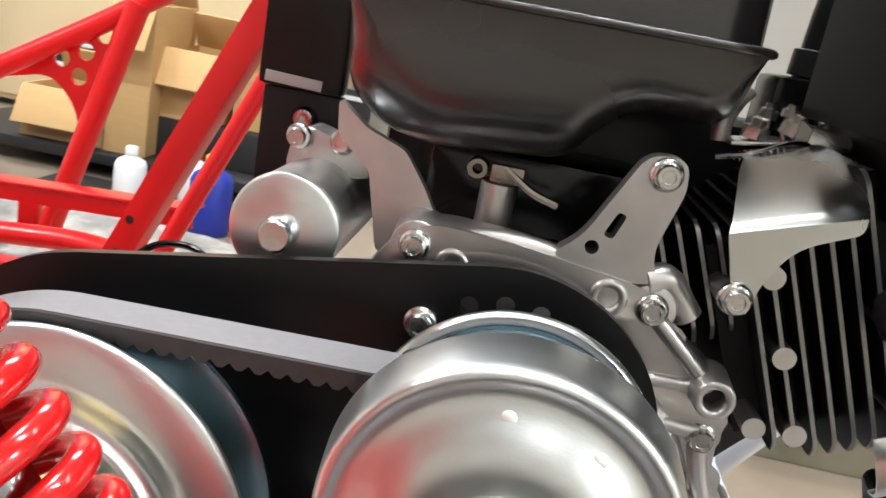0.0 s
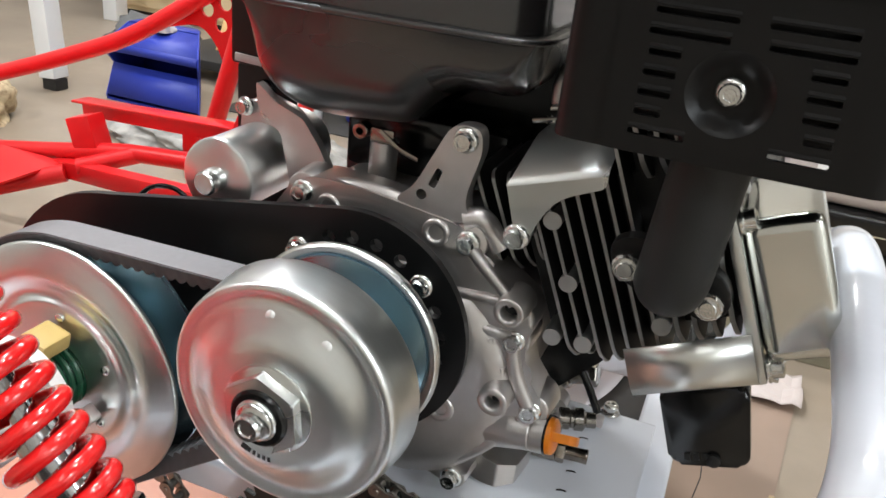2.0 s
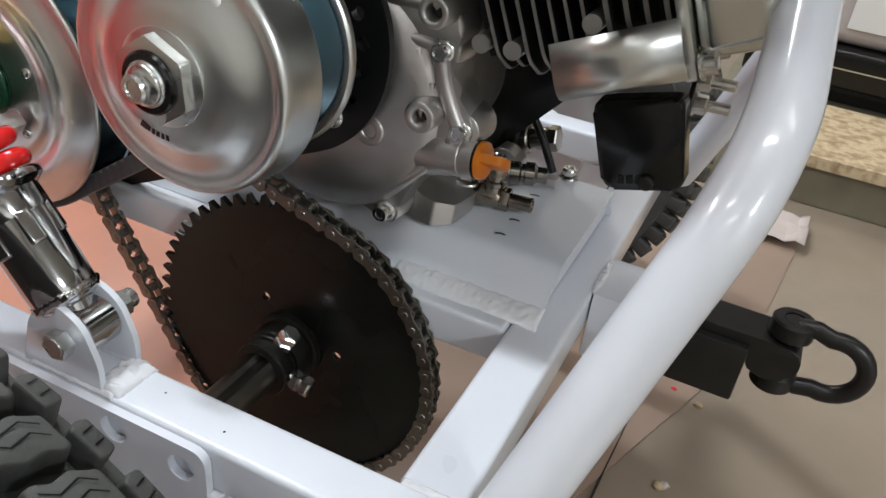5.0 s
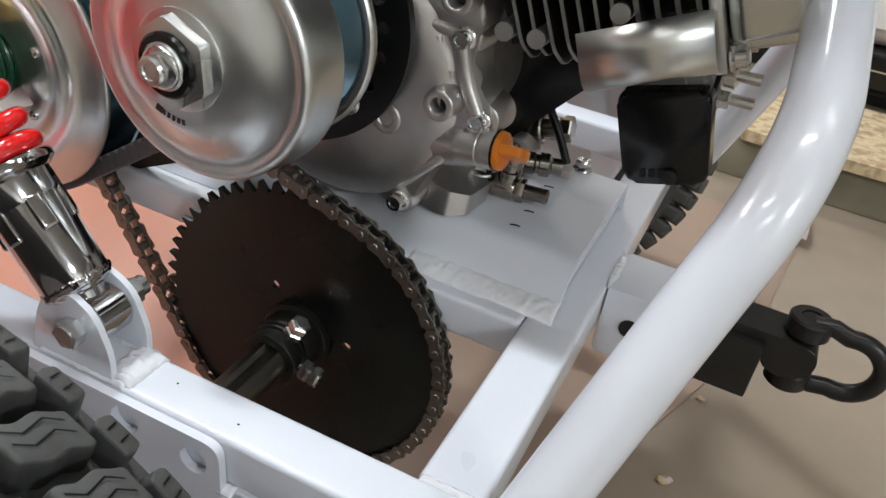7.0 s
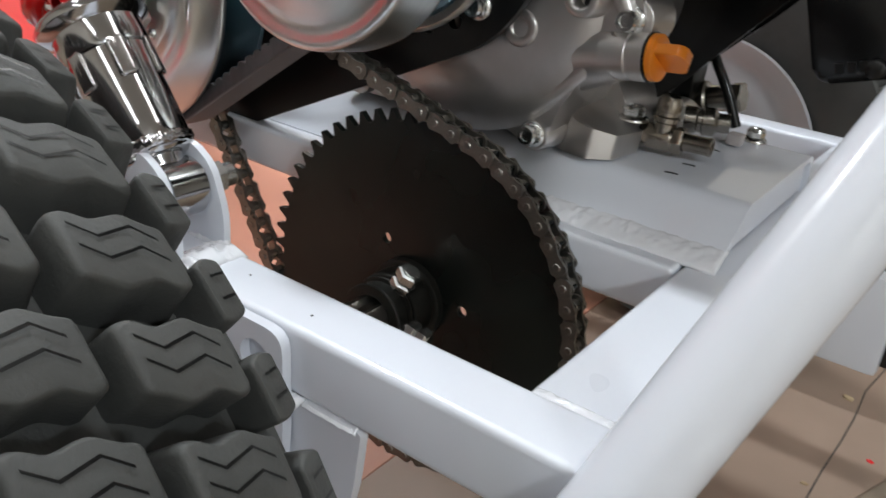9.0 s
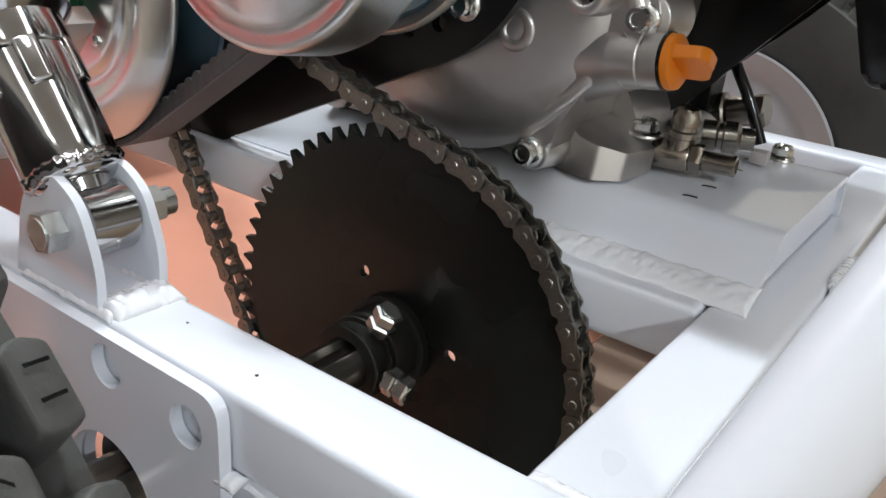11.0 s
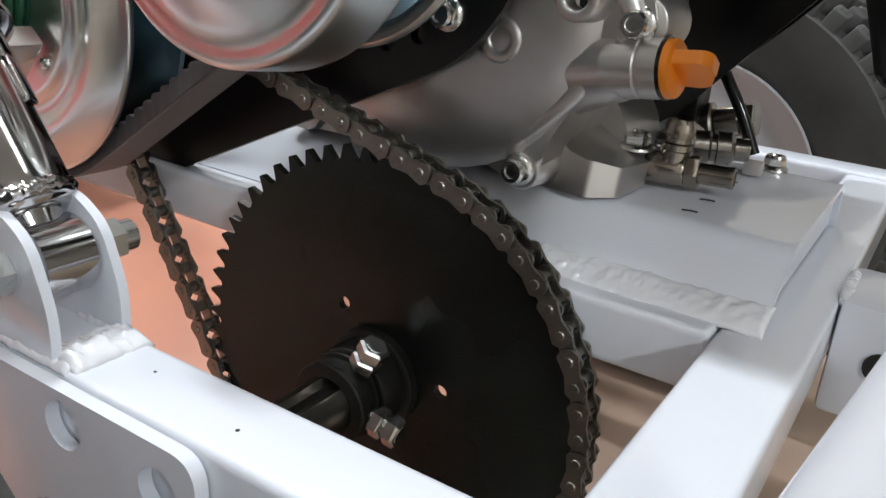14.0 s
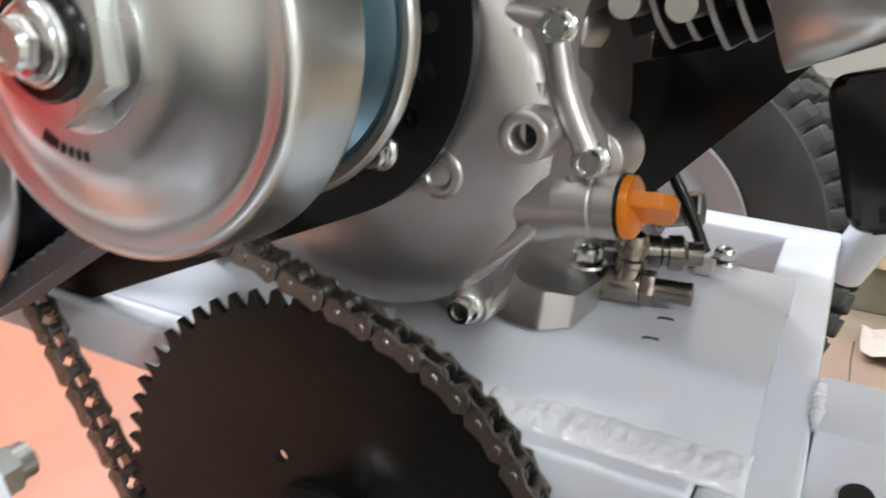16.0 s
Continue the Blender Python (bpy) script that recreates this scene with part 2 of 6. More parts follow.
def box(bm, lo, hi, soft=0.0, m=None, seg=2):
    """A block from lo to hi with rounded edges, turned by m."""
    old = set(bm.verts)
    made = bmesh.ops.create_cube(bm, size=1.0)["verts"]
    lo, hi = Vector(lo), Vector(hi)
    for v in made:
        v.co = Vector([lo[k] + (hi[k] - lo[k]) * (v.co[k] + 0.5) for k in range(3)])
    if soft:
        bmesh.ops.bevel(bm, geom=list({e for v in made for e in v.link_edges}), offset=soft, segments=seg, affect="EDGES", profile=0.6)
    if m:
        bmesh.ops.transform(bm, matrix=m, verts=[v for v in bm.verts if v not in old])
    return bm


def rounded(points, radius, steps=5):
    """A closed outline (x, z) with rounded corners. radius: one for all, or one for each corner."""
    n, out = len(points), []
    for i in range(n):
        p, q, s = (Vector(points[(i + k) % n]) for k in (-1, 0, 1))
        r = radius[i] if isinstance(radius, (list, tuple)) else radius
        u, v = p - q, s - q
        d = min(r, u.length * 0.48, v.length * 0.48)
        if d < 1e-6:
            out.append(tuple(q))
            continue
        a, c = q + u.normalized() * d, q + v.normalized() * d
        for k in range(steps + 1):
            t = k / steps
            out.append(tuple(a.lerp(q, t).lerp(q.lerp(c, t), t)))
    return out


def circle(x, z, r, seg=20):
    return [(x + r * math.cos(2 * math.pi * k / seg), z + r * math.sin(2 * math.pi * k / seg)) for k in range(seg)]


def slab(bm, outline, y0, y1, holes=(), soft=0.0, m=None):
    """An outline (x, z), with holes, made solid from y0 (front) to y1 (back); soft bevels the front edge."""
    old = set(bm.verts)
    if holes:
        for y in (y0, y1):
            edges = []
            for loop in (outline, *holes):
                vs = [bm.verts.new((x, y, z)) for x, z in loop]
                edges += [bm.edges.new((vs[k], vs[(k + 1) % len(vs)])) for k in range(len(vs))]
            bmesh.ops.triangle_fill(bm, edges=edges, use_beauty=True)
        for loop in (outline, *holes):
            a = [bm.verts.new((x, y0, z)) for x, z in loop]
            b = [bm.verts.new((x, y1, z)) for x, z in loop]
            for k in range(len(loop)):
                j = (k + 1) % len(loop)
                bm.faces.new((a[k], a[j], b[j], b[k]))
        bmesh.ops.remove_doubles(bm, verts=[v for v in bm.verts if v not in old], dist=1e-6)
    else:
        a = [bm.verts.new((x, y0, z)) for x, z in outline]
        b = [bm.verts.new((x, y1, z)) for x, z in outline]
        front = bm.faces.new(a)
        bm.faces.new(b)
        for k in range(len(a)):
            j = (k + 1) % len(a)
            bm.faces.new((a[k], a[j], b[j], b[k]))
        if soft:
            bmesh.ops.bevel(bm, geom=list(front.edges), offset=soft, segments=3, affect="EDGES", profile=0.5)
    if m:
        bmesh.ops.transform(bm, matrix=m, verts=[v for v in bm.verts if v not in old])
    return bm


def hexagon(r, turn=0.0):
    return [(r * math.cos(turn + math.pi * k / 3), r * math.sin(turn + math.pi * k / 3)) for k in range(6)]


def hex_bolt_mesh(name, r, h, washer, material, dimple=True):
    """A flange bolt whose head points along -y from the origin."""
    bm = bmesh.new()
    if washer:
        lathe(bm, [(washer, 0), (washer, h * 0.12), (washer * 0.94, h * 0.22), (r * 0.98, h * 0.38), (0, h * 0.38)], (0, 0, 0), (0, -1, 0), 24)
    slab(bm, hexagon(r, 0.3), -h * 0.86, -h * 0.2)
    lathe(bm, [(r * 0.98, h * 0.8), (r * 0.84, h), (r * 0.55, h), (r * 0.48, h * 0.88), (0, h * 0.88)] if dimple else [(r * 0.98, h * 0.8), (r * 0.84, h), (0, h)], (0, 0, 0), (0, -1, 0), 18)
    return link_mesh(name, bm, material)


FLANGE_BOLT = hex_bolt_mesh("flange_bolt", 0.0049, 0.0072, 0.0066, BOLT)
SMALL_BOLT = hex_bolt_mesh("small_bolt", 0.0042, 0.0060, 0.0057, BOLT)
PLAIN_BOLT = hex_bolt_mesh("plain_bolt", 0.0064, 0.0068, 0.0, BOLT, False)
HUB_BOLT = hex_bolt_mesh("hub_bolt", 0.0064, 0.0070, 0.0090, BOLT)


# ---- garage ----
def structure(name, bm, material, label, category="structure"):
    return solid(name, bm, material, label, category, kind="structure")


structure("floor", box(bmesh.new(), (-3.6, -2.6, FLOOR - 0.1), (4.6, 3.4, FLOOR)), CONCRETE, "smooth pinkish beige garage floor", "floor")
# salmon sheet paints the red bounced light under the buggy
structure("red_bounce_sheet", box(bmesh.new(), (-0.82, -0.10, FLOOR + 0.0005), (-0.030, 1.02, FLOOR + 0.003), 0.001), SALMON, "thin salmon sheet painting red bounced light on the floor under the buggy", "mat")
# paler patch: the same red bounce painted weaker, away from the frame
faint_bounce = bmesh.new()
slab(faint_bounce, [(-0.0295, -0.30), (0.130, -0.30), (0.190, 0.40), (0.300, 0.72), (0.330, 1.02), (-0.0295, 1.02)], 0.0005, 0.002, m=Matrix(((1, 0, 0, 0), (0, 0, 1, 0), (0, 1, 0, FLOOR), (0, 0, 0, 1))))
structure("faint_bounce_patch", faint_bounce, PINKBOUNCE, "pinkish patch painting the weaker red bounce beside the salmon sheet", "floor")
# ceiling and south, west, east walls: unseen, added to close the room
structure("ceiling", box(bmesh.new(), (-3.6, -2.6, 2.5), (4.6, 3.4, 2.6)), CEILPAINT, "plain white unseen ceiling added to close the garage", "ceiling")
structure("wall_north", box(bmesh.new(), (-3.6, 3.4, FLOOR), (4.6, 3.5, 2.5)), WALLPAINT, "cream painted wall closing the garage", "wall")
structure("unseen_wall_south", box(bmesh.new(), (-3.6, -2.7, FLOOR), (4.6, -2.6, 2.5)), WALLPAINT, "cream painted wall closing the garage", "wall")
structure("unseen_wall_west", box(bmesh.new(), (-3.7, -2.7, FLOOR), (-3.6, 3.5, 2.5)), WALLPAINT, "cream painted wall closing the garage", "wall")
structure("unseen_wall_east", box(bmesh.new(), (4.6, -2.7, FLOOR), (4.7, 3.5, 2.5)), WALLPAINT, "cream painted wall closing the garage", "wall")
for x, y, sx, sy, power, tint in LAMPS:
    lamp = thing("unseen_ceiling_fixture", (x, y, 2.5), "unseen white strip light fixture added under the garage ceiling", "light", "ceiling fixtures")
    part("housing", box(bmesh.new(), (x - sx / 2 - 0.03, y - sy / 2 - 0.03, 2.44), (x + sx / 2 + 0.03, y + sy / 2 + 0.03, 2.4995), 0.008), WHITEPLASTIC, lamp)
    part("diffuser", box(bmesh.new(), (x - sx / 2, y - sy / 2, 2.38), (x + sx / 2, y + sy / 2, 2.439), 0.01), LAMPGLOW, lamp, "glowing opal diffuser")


# ---- rear frame of the buggy ----
AX, AZ = 0.031, 0.185            # rear axle
RAIL = 0.244                     # top of the lower frame
frame_white = thing("rear_chassis", (0.08, 0.33, 0.2), "glossy white welded steel rear frame of a small buggy", "vehicle frame")
NEAR0, NEAR1 = 0.1445, 0.1700    # near rail, across
FAR0, FAR1 = 0.5700, 0.5955


def bar(name, lo, hi, label="", soft=0.003, m=None):
    return part(name, box(bmesh.new(), lo, hi, soft, m, 3), WHITE, frame_white, label)


bar("side_rail", (-0.30, NEAR0, RAIL - 0.0255), (0.1870, NEAR1, RAIL))
bar("side_rail", (-0.30, FAR0, RAIL - 0.0255), (0.1870, FAR1, RAIL))
bar("cross_tube", (0.1570, NEAR1 + 0.0005, RAIL - 0.0275), (0.1865, FAR0 - 0.0005, RAIL - 0.0015))
bar("cross_tube", (-0.235, NEAR1 + 0.0005, RAIL - 0.0275), (-0.2055, FAR0 - 0.0005, RAIL - 0.0015))
bar("mount_rail", (-0.2050, 0.2890, RAIL - 0.024), (0.1565, 0.3140, RAIL - 0.0005))
bar("mount_rail", (-0.2050, 0.4380, RAIL - 0.024), (0.1565, 0.4630, RAIL - 0.0005))
# axle carrier plates under the side rails
for y in (NEAR0 - 0.0025, FAR1 + 0.0045):
    outline = rounded([(-0.10, RAIL - 0.0015), (0.083, RAIL - 0.0015), (0.0845, RAIL - 0.045), (0.076, 0.130), (-0.01, 0.125), (-0.10, 0.18)], [0.002, 0.008, 0.012, 0.02, 0.02, 0.02])
    holes = [circle(AX, AZ, 0.0215, 32), circle(0.0700, 0.2290, 0.0068), circle(0.0340, 0.2325, 0.0072)]
    part("axle_carrier", slab(bmesh.new(), outline, y - 0.002, y + 0.0020, holes, soft=0.0006), WHITE, frame_white)
    inner_y = NEAR0 + 0.0005 if y < 0.3 else FAR1 - 0.0045
    outline = rounded([(-0.085, RAIL - 0.0265), (0.1140, RAIL - 0.0265), (0.1120, 0.1880), (0.0900, 0.1300), (-0.01, 0.1220), (-0.085, 0.175)], [0.002, 0.003, 0.012, 0.02, 0.02, 0.02])
    part("carrier_plate", slab(bmesh.new(), outline, inner_y, inner_y + 0.004, [circle(AX, AZ, 0.0215, 32)]), WHITE, frame_white)
# motor pan: a folded box on the mount rails, open at its end
pan = bmesh.new()
sec = rounded([(0.3020, RAIL), (0.3315, 0.2650), (0.4420, 0.2655), (0.4495, RAIL)], [0, 0.0055, 0.005, 0], 6)
inner = [(y * 0.976 + 0.375 * 0.024, z - 0.003) for y, z in sec]
loop0 = [pan.verts.new((-0.17, y, z)) for y, z in sec + inner[::-1]]
loop1 = [pan.verts.new((0.1700, y, z)) for y, z in sec + inner[::-1]]
for k in range(len(loop0)):
    j = (k + 1) % len(loop0)
    pan.faces.new((loop0[k], loop0[j], loop1[j], loop1[k]))
for loop in (loop0, loop1):
    n = len(sec)
    for k in range(n - 1):
        pan.faces.new((loop[k], loop[k + 1], loop[2 * n - 2 - k], loop[2 * n - 1 - k]))
part("motor_pan", pan, WHITE, frame_white, "folded white engine mounting plate", 30)
part("pan_end", slab(bmesh.new(), rounded([(0.3075, RAIL), (0.3370, 0.2622), (0.4405, 0.2622), (0.4470, RAIL)], [0, 0.010, 0.004, 0], 6), 0, 0.003, m=Matrix(((0, 1, 0, 0.1640), (1, 0, 0, 0), (0, 0, 1, 0), (0, 0, 0, 1)))), WHITE, frame_white)
# short slots in the pan: their shade as dark strips laid on top
for x, y, turn in ((0.1285, 0.3440, 12), (0.1295, 0.3640, 14), (0.1285, 0.4250, 20), (0.1290, 0.4010, 12)):
    lay = Matrix.Translation((x, y, 0.2656)) @ Matrix.Rotation(radians(turn), 4, "Z") @ Matrix(((1, 0, 0, 0), (0, 0, 1, 0), (0, -1, 0, 0), (0, 0, 0, 1)))
    arc_ = [(-0.0030 + 0.0006 * k, 0.0007 * math.cos(math.pi * (k - 5) / 10)) for k in range(11)]
    part("slot", slab(bmesh.new(), arc_ + [(u, v - 0.0011) for u, v in arc_[::-1]], 0, 0.0004, m=lay), DARKHOLE, frame_white, "short dark strip for the shade of a pan slot")


def weld(a, b, r, seed, flat=1.0):
    """A lumpy bead from a to b: a tube of uneven girth, smoothed over by paint."""
    a, b = Vector(a), Vector(b)
    t = (b - a).normalized()
    u = t.orthogonal().normalized()
    v = t.cross(u)
    bm = bmesh.new()
    m = max(8, int((b - a).length / 0.0007))
    rings = []
    for k in range(m + 1):
        c = a.lerp(b, k / m)
        end = 0.62 + 0.38 * min(1.0, 6 * min(k, m - k) / m)
        ring = []
        for q in range(14):
            d = u * math.cos(q * math.pi / 7) + v * math.sin(q * math.pi / 7)
            at = (c + d * r) * 210 + Vector((seed * 3.7, 0, 0))
            s = r * end * (0.86 + 0.27 * noise.noise(at) + 0.19 * noise.noise(at * 2.3) + 0.10 * noise.noise(at * 5.1))
            ring.append(bm.verts.new(c + d * s))
        rings.append(ring)
    for p, q in zip(rings, rings[1:]):
        for k in range(14):
            bm.faces.new((p[k], p[(k + 1) % 14], q[(k + 1) % 14], q[k]))
    bm.faces.new(rings[0]), bm.faces.new(rings[-1])
    return part("weld_bead", bm, WELD, frame_white, "lumpy painted weld bead", 80)


def weld_patch(a, b, across, up, rise, seed):
    """A flat lumpy weld from a to b: a sheet bulging by rise along up, thin at its edges."""
    a, b, across, up = Vector(a), Vector(b), Vector(across), Vector(up).normalized()
    bm = bmesh.new()
    m, n = max(12, int((b - a).length / 0.0008)), 14
    rows = []
    for i in range(m + 1):
        u = i / m
        row = []
        for k in range(n + 1):
            v = k / n
            p = a.lerp(b, u) + across * (v - 0.5) * (0.92 + 0.16 * noise.noise(Vector((u * 9, seed, 0))))
            at = p * 300 + Vector((seed * 3.1, 0, 0))
            h = min(1.0, 5 * min(u, 1 - u) * m / 14) ** 0.5 * math.sin(math.pi * v) ** 0.6
            row.append(bm.verts.new(p + up * (rise * h * (0.90 + 0.30 * noise.noise(at) + 0.26 * noise.noise(at * 2.0)) - 0.0006)))
        rows.append(row)
    for p, q in zip(rows, rows[1:]):
        for k in range(n):
            bm.faces.new((p[k], p[k + 1], q[k + 1], q[k]))
    ob = part("weld_bead", bm, WELD, frame_white, "lumpy painted weld bead", 80)
    ob.modifiers.new("body", "SOLIDIFY").thickness = 0.0015
    return ob


weld_patch((0.083, 0.3045, 0.2468), (0.171, 0.3045, 0.2468), (0, 0.0165, 0.0070), (0, -0.45, 0.89), 0.0021, 3)
weld_patch((-0.018, 0.1475, RAIL), (0.0300, 0.1475, RAIL), (0, 0.0070, 0.0005), (0, -0.2, 1), 0.0028, 5)
weld_patch((0.0245, 0.1460, RAIL), (0.0245, 0.1705, RAIL), (0.0190, 0, 0), (0, 0, 1), 0.0046, 10)
weld_patch((0.002, 0.1690, RAIL), (0.0270, 0.1690, RAIL), (0, 0.0060, 0), (0, 0, 1), 0.0036, 6)
weld_patch((0.158, 0.1715, RAIL - 0.001), (0.186, 0.1715, RAIL - 0.001), (0, 0.0050, 0), (0, 0, 1), 0.0016, 7)
weld_patch((0.0800, 0.1428, RAIL - 0.0262), (0.0890, 0.1428, RAIL - 0.0262), (0, 0.0070, 0.0020), (0, -0.5, 0.6), 0.0028, 8)
weld_patch((0.0880, 0.1450, RAIL - 0.0265), (0.1120, 0.1450, RAIL - 0.0265), (0, 0.0036, 0.0030), (0, -0.8, -0.4), 0.0012, 12)
weld((0.1875, 0.353, RAIL - 0.002), (0.1875, 0.392, RAIL - 0.002), 0.0030, 9)
weld((0.1900, 0.1440, 0.2290), (0.1860, 0.1680, 0.2380), 0.0030, 15)

# bumper hoop
BR = 0.0132
hoop = bend([(0.1920, 0.1364, 0.2190), (0.2530, 0.2326, 0.3950), (0.2450, 0.3400, 0.4300), (0.2450, 0.4000, 0.4300), (0.2530, 0.5074, 0.3950), (0.1920, 0.6036, 0.2190)], 0.040, 10)
part("bumper_hoop", sweep(bmesh.new(), hoop, BR, 28), WHITE, frame_white, "bent white round steel bumper tube")
# chips in the white paint
for x, y, r in ((0.082, 0.1545, 0.0006), (0.046, 0.1600, 0.0005)):
    part("paint_chip", lathe(bmesh.new(), [(0, 0.0002), (r, 0.0001), (r, -0.0005)], (x, y, RAIL), (0, 0, 1), 9), DARKHOLE, frame_white, "tiny dark chip in the paint")
# receiver tube for the hitch
rec = bmesh.new()
box(rec, (0.187, 0.3500, RAIL - 0.046), (0.236, 0.3960, RAIL), 0.003)
part("receiver", rec, WHITE, frame_white, "square white hitch receiver tube")
# dark plug carries the shade of the pin hole
part("pin_hole_shade", rod(bmesh.new(), (0.205, 0.3492, 0.222), (0.205, 0.3530, 0.222), 0.0058), DARKHOLE, frame_white, "dark round plug for the shade of the pin hole")


def shock_tab(y):
    outline = rounded([(-0.022, RAIL - 0.002), (0.0235, RAIL - 0.002), (0.0235, 0.2580), (0.0165, 0.2760), (0.0050, 0.2825), (-0.0060, 0.2815), (-0.0150, 0.2680)], [0, 0, 0.006, 0.006, 0.007, 0.007, 0.006])
    return part("shock_tab", slab(bmesh.new(), outline, y, y + 0.0030, soft=0.0005), WHITE, frame_white)


shock_tab(0.1455)
shock_tab(0.1672)

# ---- hitch with bow shackle ----
hitch = thing("tow_hitch", (0.25, 0.373, 0.222), "black steel tow bar with a bow shackle in the receiver", "tow hitch")
part("tow_bar", box(bmesh.new(), (0.225, 0.3545, 0.2020), (0.2760, 0.3915, 0.2385), 0.002), DARKSTEEL, hitch)
part("tongue", slab(bmesh.new(), rounded([(0.225, 0.2390), (0.225, 0.2450), (0.284, 0.2450), (0.302, 0.2430), (0.304, 0.2330), (0.300, 0.2240), (0.286, 0.2200), (0.2765, 0.2250), (0.2765, 0.2390)], [0, 0, 0.004, 0.006, 0.006, 0.008, 0.006, 0.002, 0]), 0.3600, 0.3860, soft=0.0012), DARKSTEEL, hitch)
part("shackle_pin", rod(bmesh.new(), (0.2935, 0.373, 0.2120), (0.2935, 0.373, 0.2560), 0.0062, soft=0.001), DARKSTEEL, hitch)
for z in (0.2510, 0.2165):
    part("shackle_eye", pipe(bmesh.new(), (0.2935, 0.373, z - 0.0055), (0.2935, 0.373, z + 0.0055), 0.0120, 0.0062), DARKSTEEL, hitch)
arc = [(0.2960, 0.373, 0.2520), (0.3060, 0.373, 0.2540)]
for k in range(15):
    a = radians(105 - 210 * k / 14)
    arc.append((0.3190 + 0.0180 * math.cos(a), 0.373, 0.2340 + 0.0178 * math.sin(a)))
arc += [(0.3060, 0.373, 0.2150), (0.2960, 0.373, 0.2165)]
part("shackle_bow", sweep(bmesh.new(), arc, 0.0052, 14), DARKSTEEL, hitch, "black galvanised bow")


# ---- axle, sprocket, chain ----
axle = thing("rear_axle", (AX, 0.37, AZ), "bare dark steel rear axle with a keyway", "axle")
bm = bmesh.new()
sec = []
for k in range(32):
    a = 2 * math.pi * k / 32
    r = 0.0115 if not 6 <= k <= 8 else 0.0088
    sec.append((r * math.cos(a), r * math.sin(a)))
sweep(bm, [(AX, -0.02, AZ), (AX, 0.76, AZ)], 0, section=sec)
part("shaft", bm, AXLESTEEL, axle, "", 25)
for y in (0.150, 0.575):
    part("bearing", pipe(bmesh.new(), (AX, y, AZ), (AX, y + 0.016, AZ), 0.0212, 0.0116), DARKSTEEL, axle)

sprocket = thing("axle_sprocket", (AX, 0.281, AZ), "large black sixty-tooth steel sprocket clamped on the axle", "sprocket")
TEETH, PR = 60, 0.0926
outline = []
for k in range(TEETH):
    for f, r in ((-0.5, PR - 0.0030), (-0.33, PR - 0.0024), (-0.20, PR + 0.0002), (-0.06, PR + 0.0034), (0.06, PR + 0.0034), (0.20, PR + 0.0002), (0.33, PR - 0.0024)):
        a = 2 * math.pi * (k + f) / TEETH
        outline.append((AX + r * math.cos(a), AZ + r * math.sin(a)))
holes = [circle(AX + 0.0325 * math.cos(radians(a)), AZ + 0.0325 * math.sin(radians(a)), 0.0030, 14) for a in (8, 122, 236)]
part("toothed_disc", slab(bmesh.new(), outline, 0.2790, 0.2825, holes), TURNED, sprocket, "", 30)
part("hub", lathe(bmesh.new(), [(0.0117, 0), (0.0215, 0), (0.0215, 0.0040), (0.0205, 0.0048), (0.0186, 0.0052), (0.0184, 0.0165), (0.0178, 0.0172), (0.0166, 0.0175), (0.0166, 0.0190), (0.0176, 0.0193), (0.0180, 0.0200), (0.0178, 0.0208), (0.0160, 0.0212), (0.0158, 0.0275), (0.0168, 0.0279), (0.0171, 0.0287), (0.0166, 0.0296), (0.0150, 0.0300), (0.0117, 0.0300)], (AX, 0.2790, AZ), (0, -1, 0), 48), OXIDE, sprocket, "stepped black clamp hub")
for a, y in ((62, 0.2600), (-10, 0.2570)):
    d = Vector((math.cos(radians(a)), 0, math.sin(radians(a))))
    c = Vector((AX, y, AZ)) + d * 0.0180
    bm = bmesh.new()
    lathe(bm, [(0, 0), (0.0034, 0), (0.0034, 0.014), (0, 0.014)], c - d * 0.002, d, 16)
    lathe(bm, [(0, 0), (0.0062, 0), (0.0062, 0.0040), (0.005, 0.0048), (0, 0.0048)], c, d, 6)
    lathe(bm, [(0, 0), (0.0056, 0), (0.0062, 0.0006), (0.0062, 0.0046), (0.005, 0.0054), (0, 0.0054)], c + d * 0.0062, d, 6)
    part("clamp_bolt", bm, BOLT, sprocket, "bright hex bolt with nut", 25)

# chain round axle sprocket and jackshaft sprocket
JX, JZ, JR = -0.1400, 0.3170, 0.0165
CY = 0.2808
chain = thing("drive_chain", (-0.05, CY, 0.25), "oiled steel roller chain from jackshaft to axle sprocket", "chain")
big, small = Vector((AX, AZ)), Vector((JX, JZ))
gap = small - big
base = math.atan2(gap.y, gap.x)
off = math.acos((PR - JR) / gap.length)
t0, t1 = base - off, base + off          # where the strands touch
track = []
sweep_big = 2 * math.pi - 2 * off
for k in range(241):
    a = t0 - sweep_big * k / 240
    track.append(big + PR * Vector((math.cos(a), math.sin(a))))
for k in range(41):
    a = t1 - (2 * off) * k / 40
    track.append(small + JR * Vector((math.cos(a), math.sin(a))))
track.append(track[0])
run = [0.0]
for p, q in zip(track, track[1:]):
    run.append(run[-1] + (q - p).length)
COUNT = 2 * round(run[-1] / 0.0097 / 2)


def on_track(s):
    s %= run[-1]
    i = int(np.searchsorted(run, s, side="right")) - 1
    i = min(i, len(track) - 2)
    return track[i].lerp(track[i + 1], (s - run[i]) / max(1e-9, run[i + 1] - run[i]))


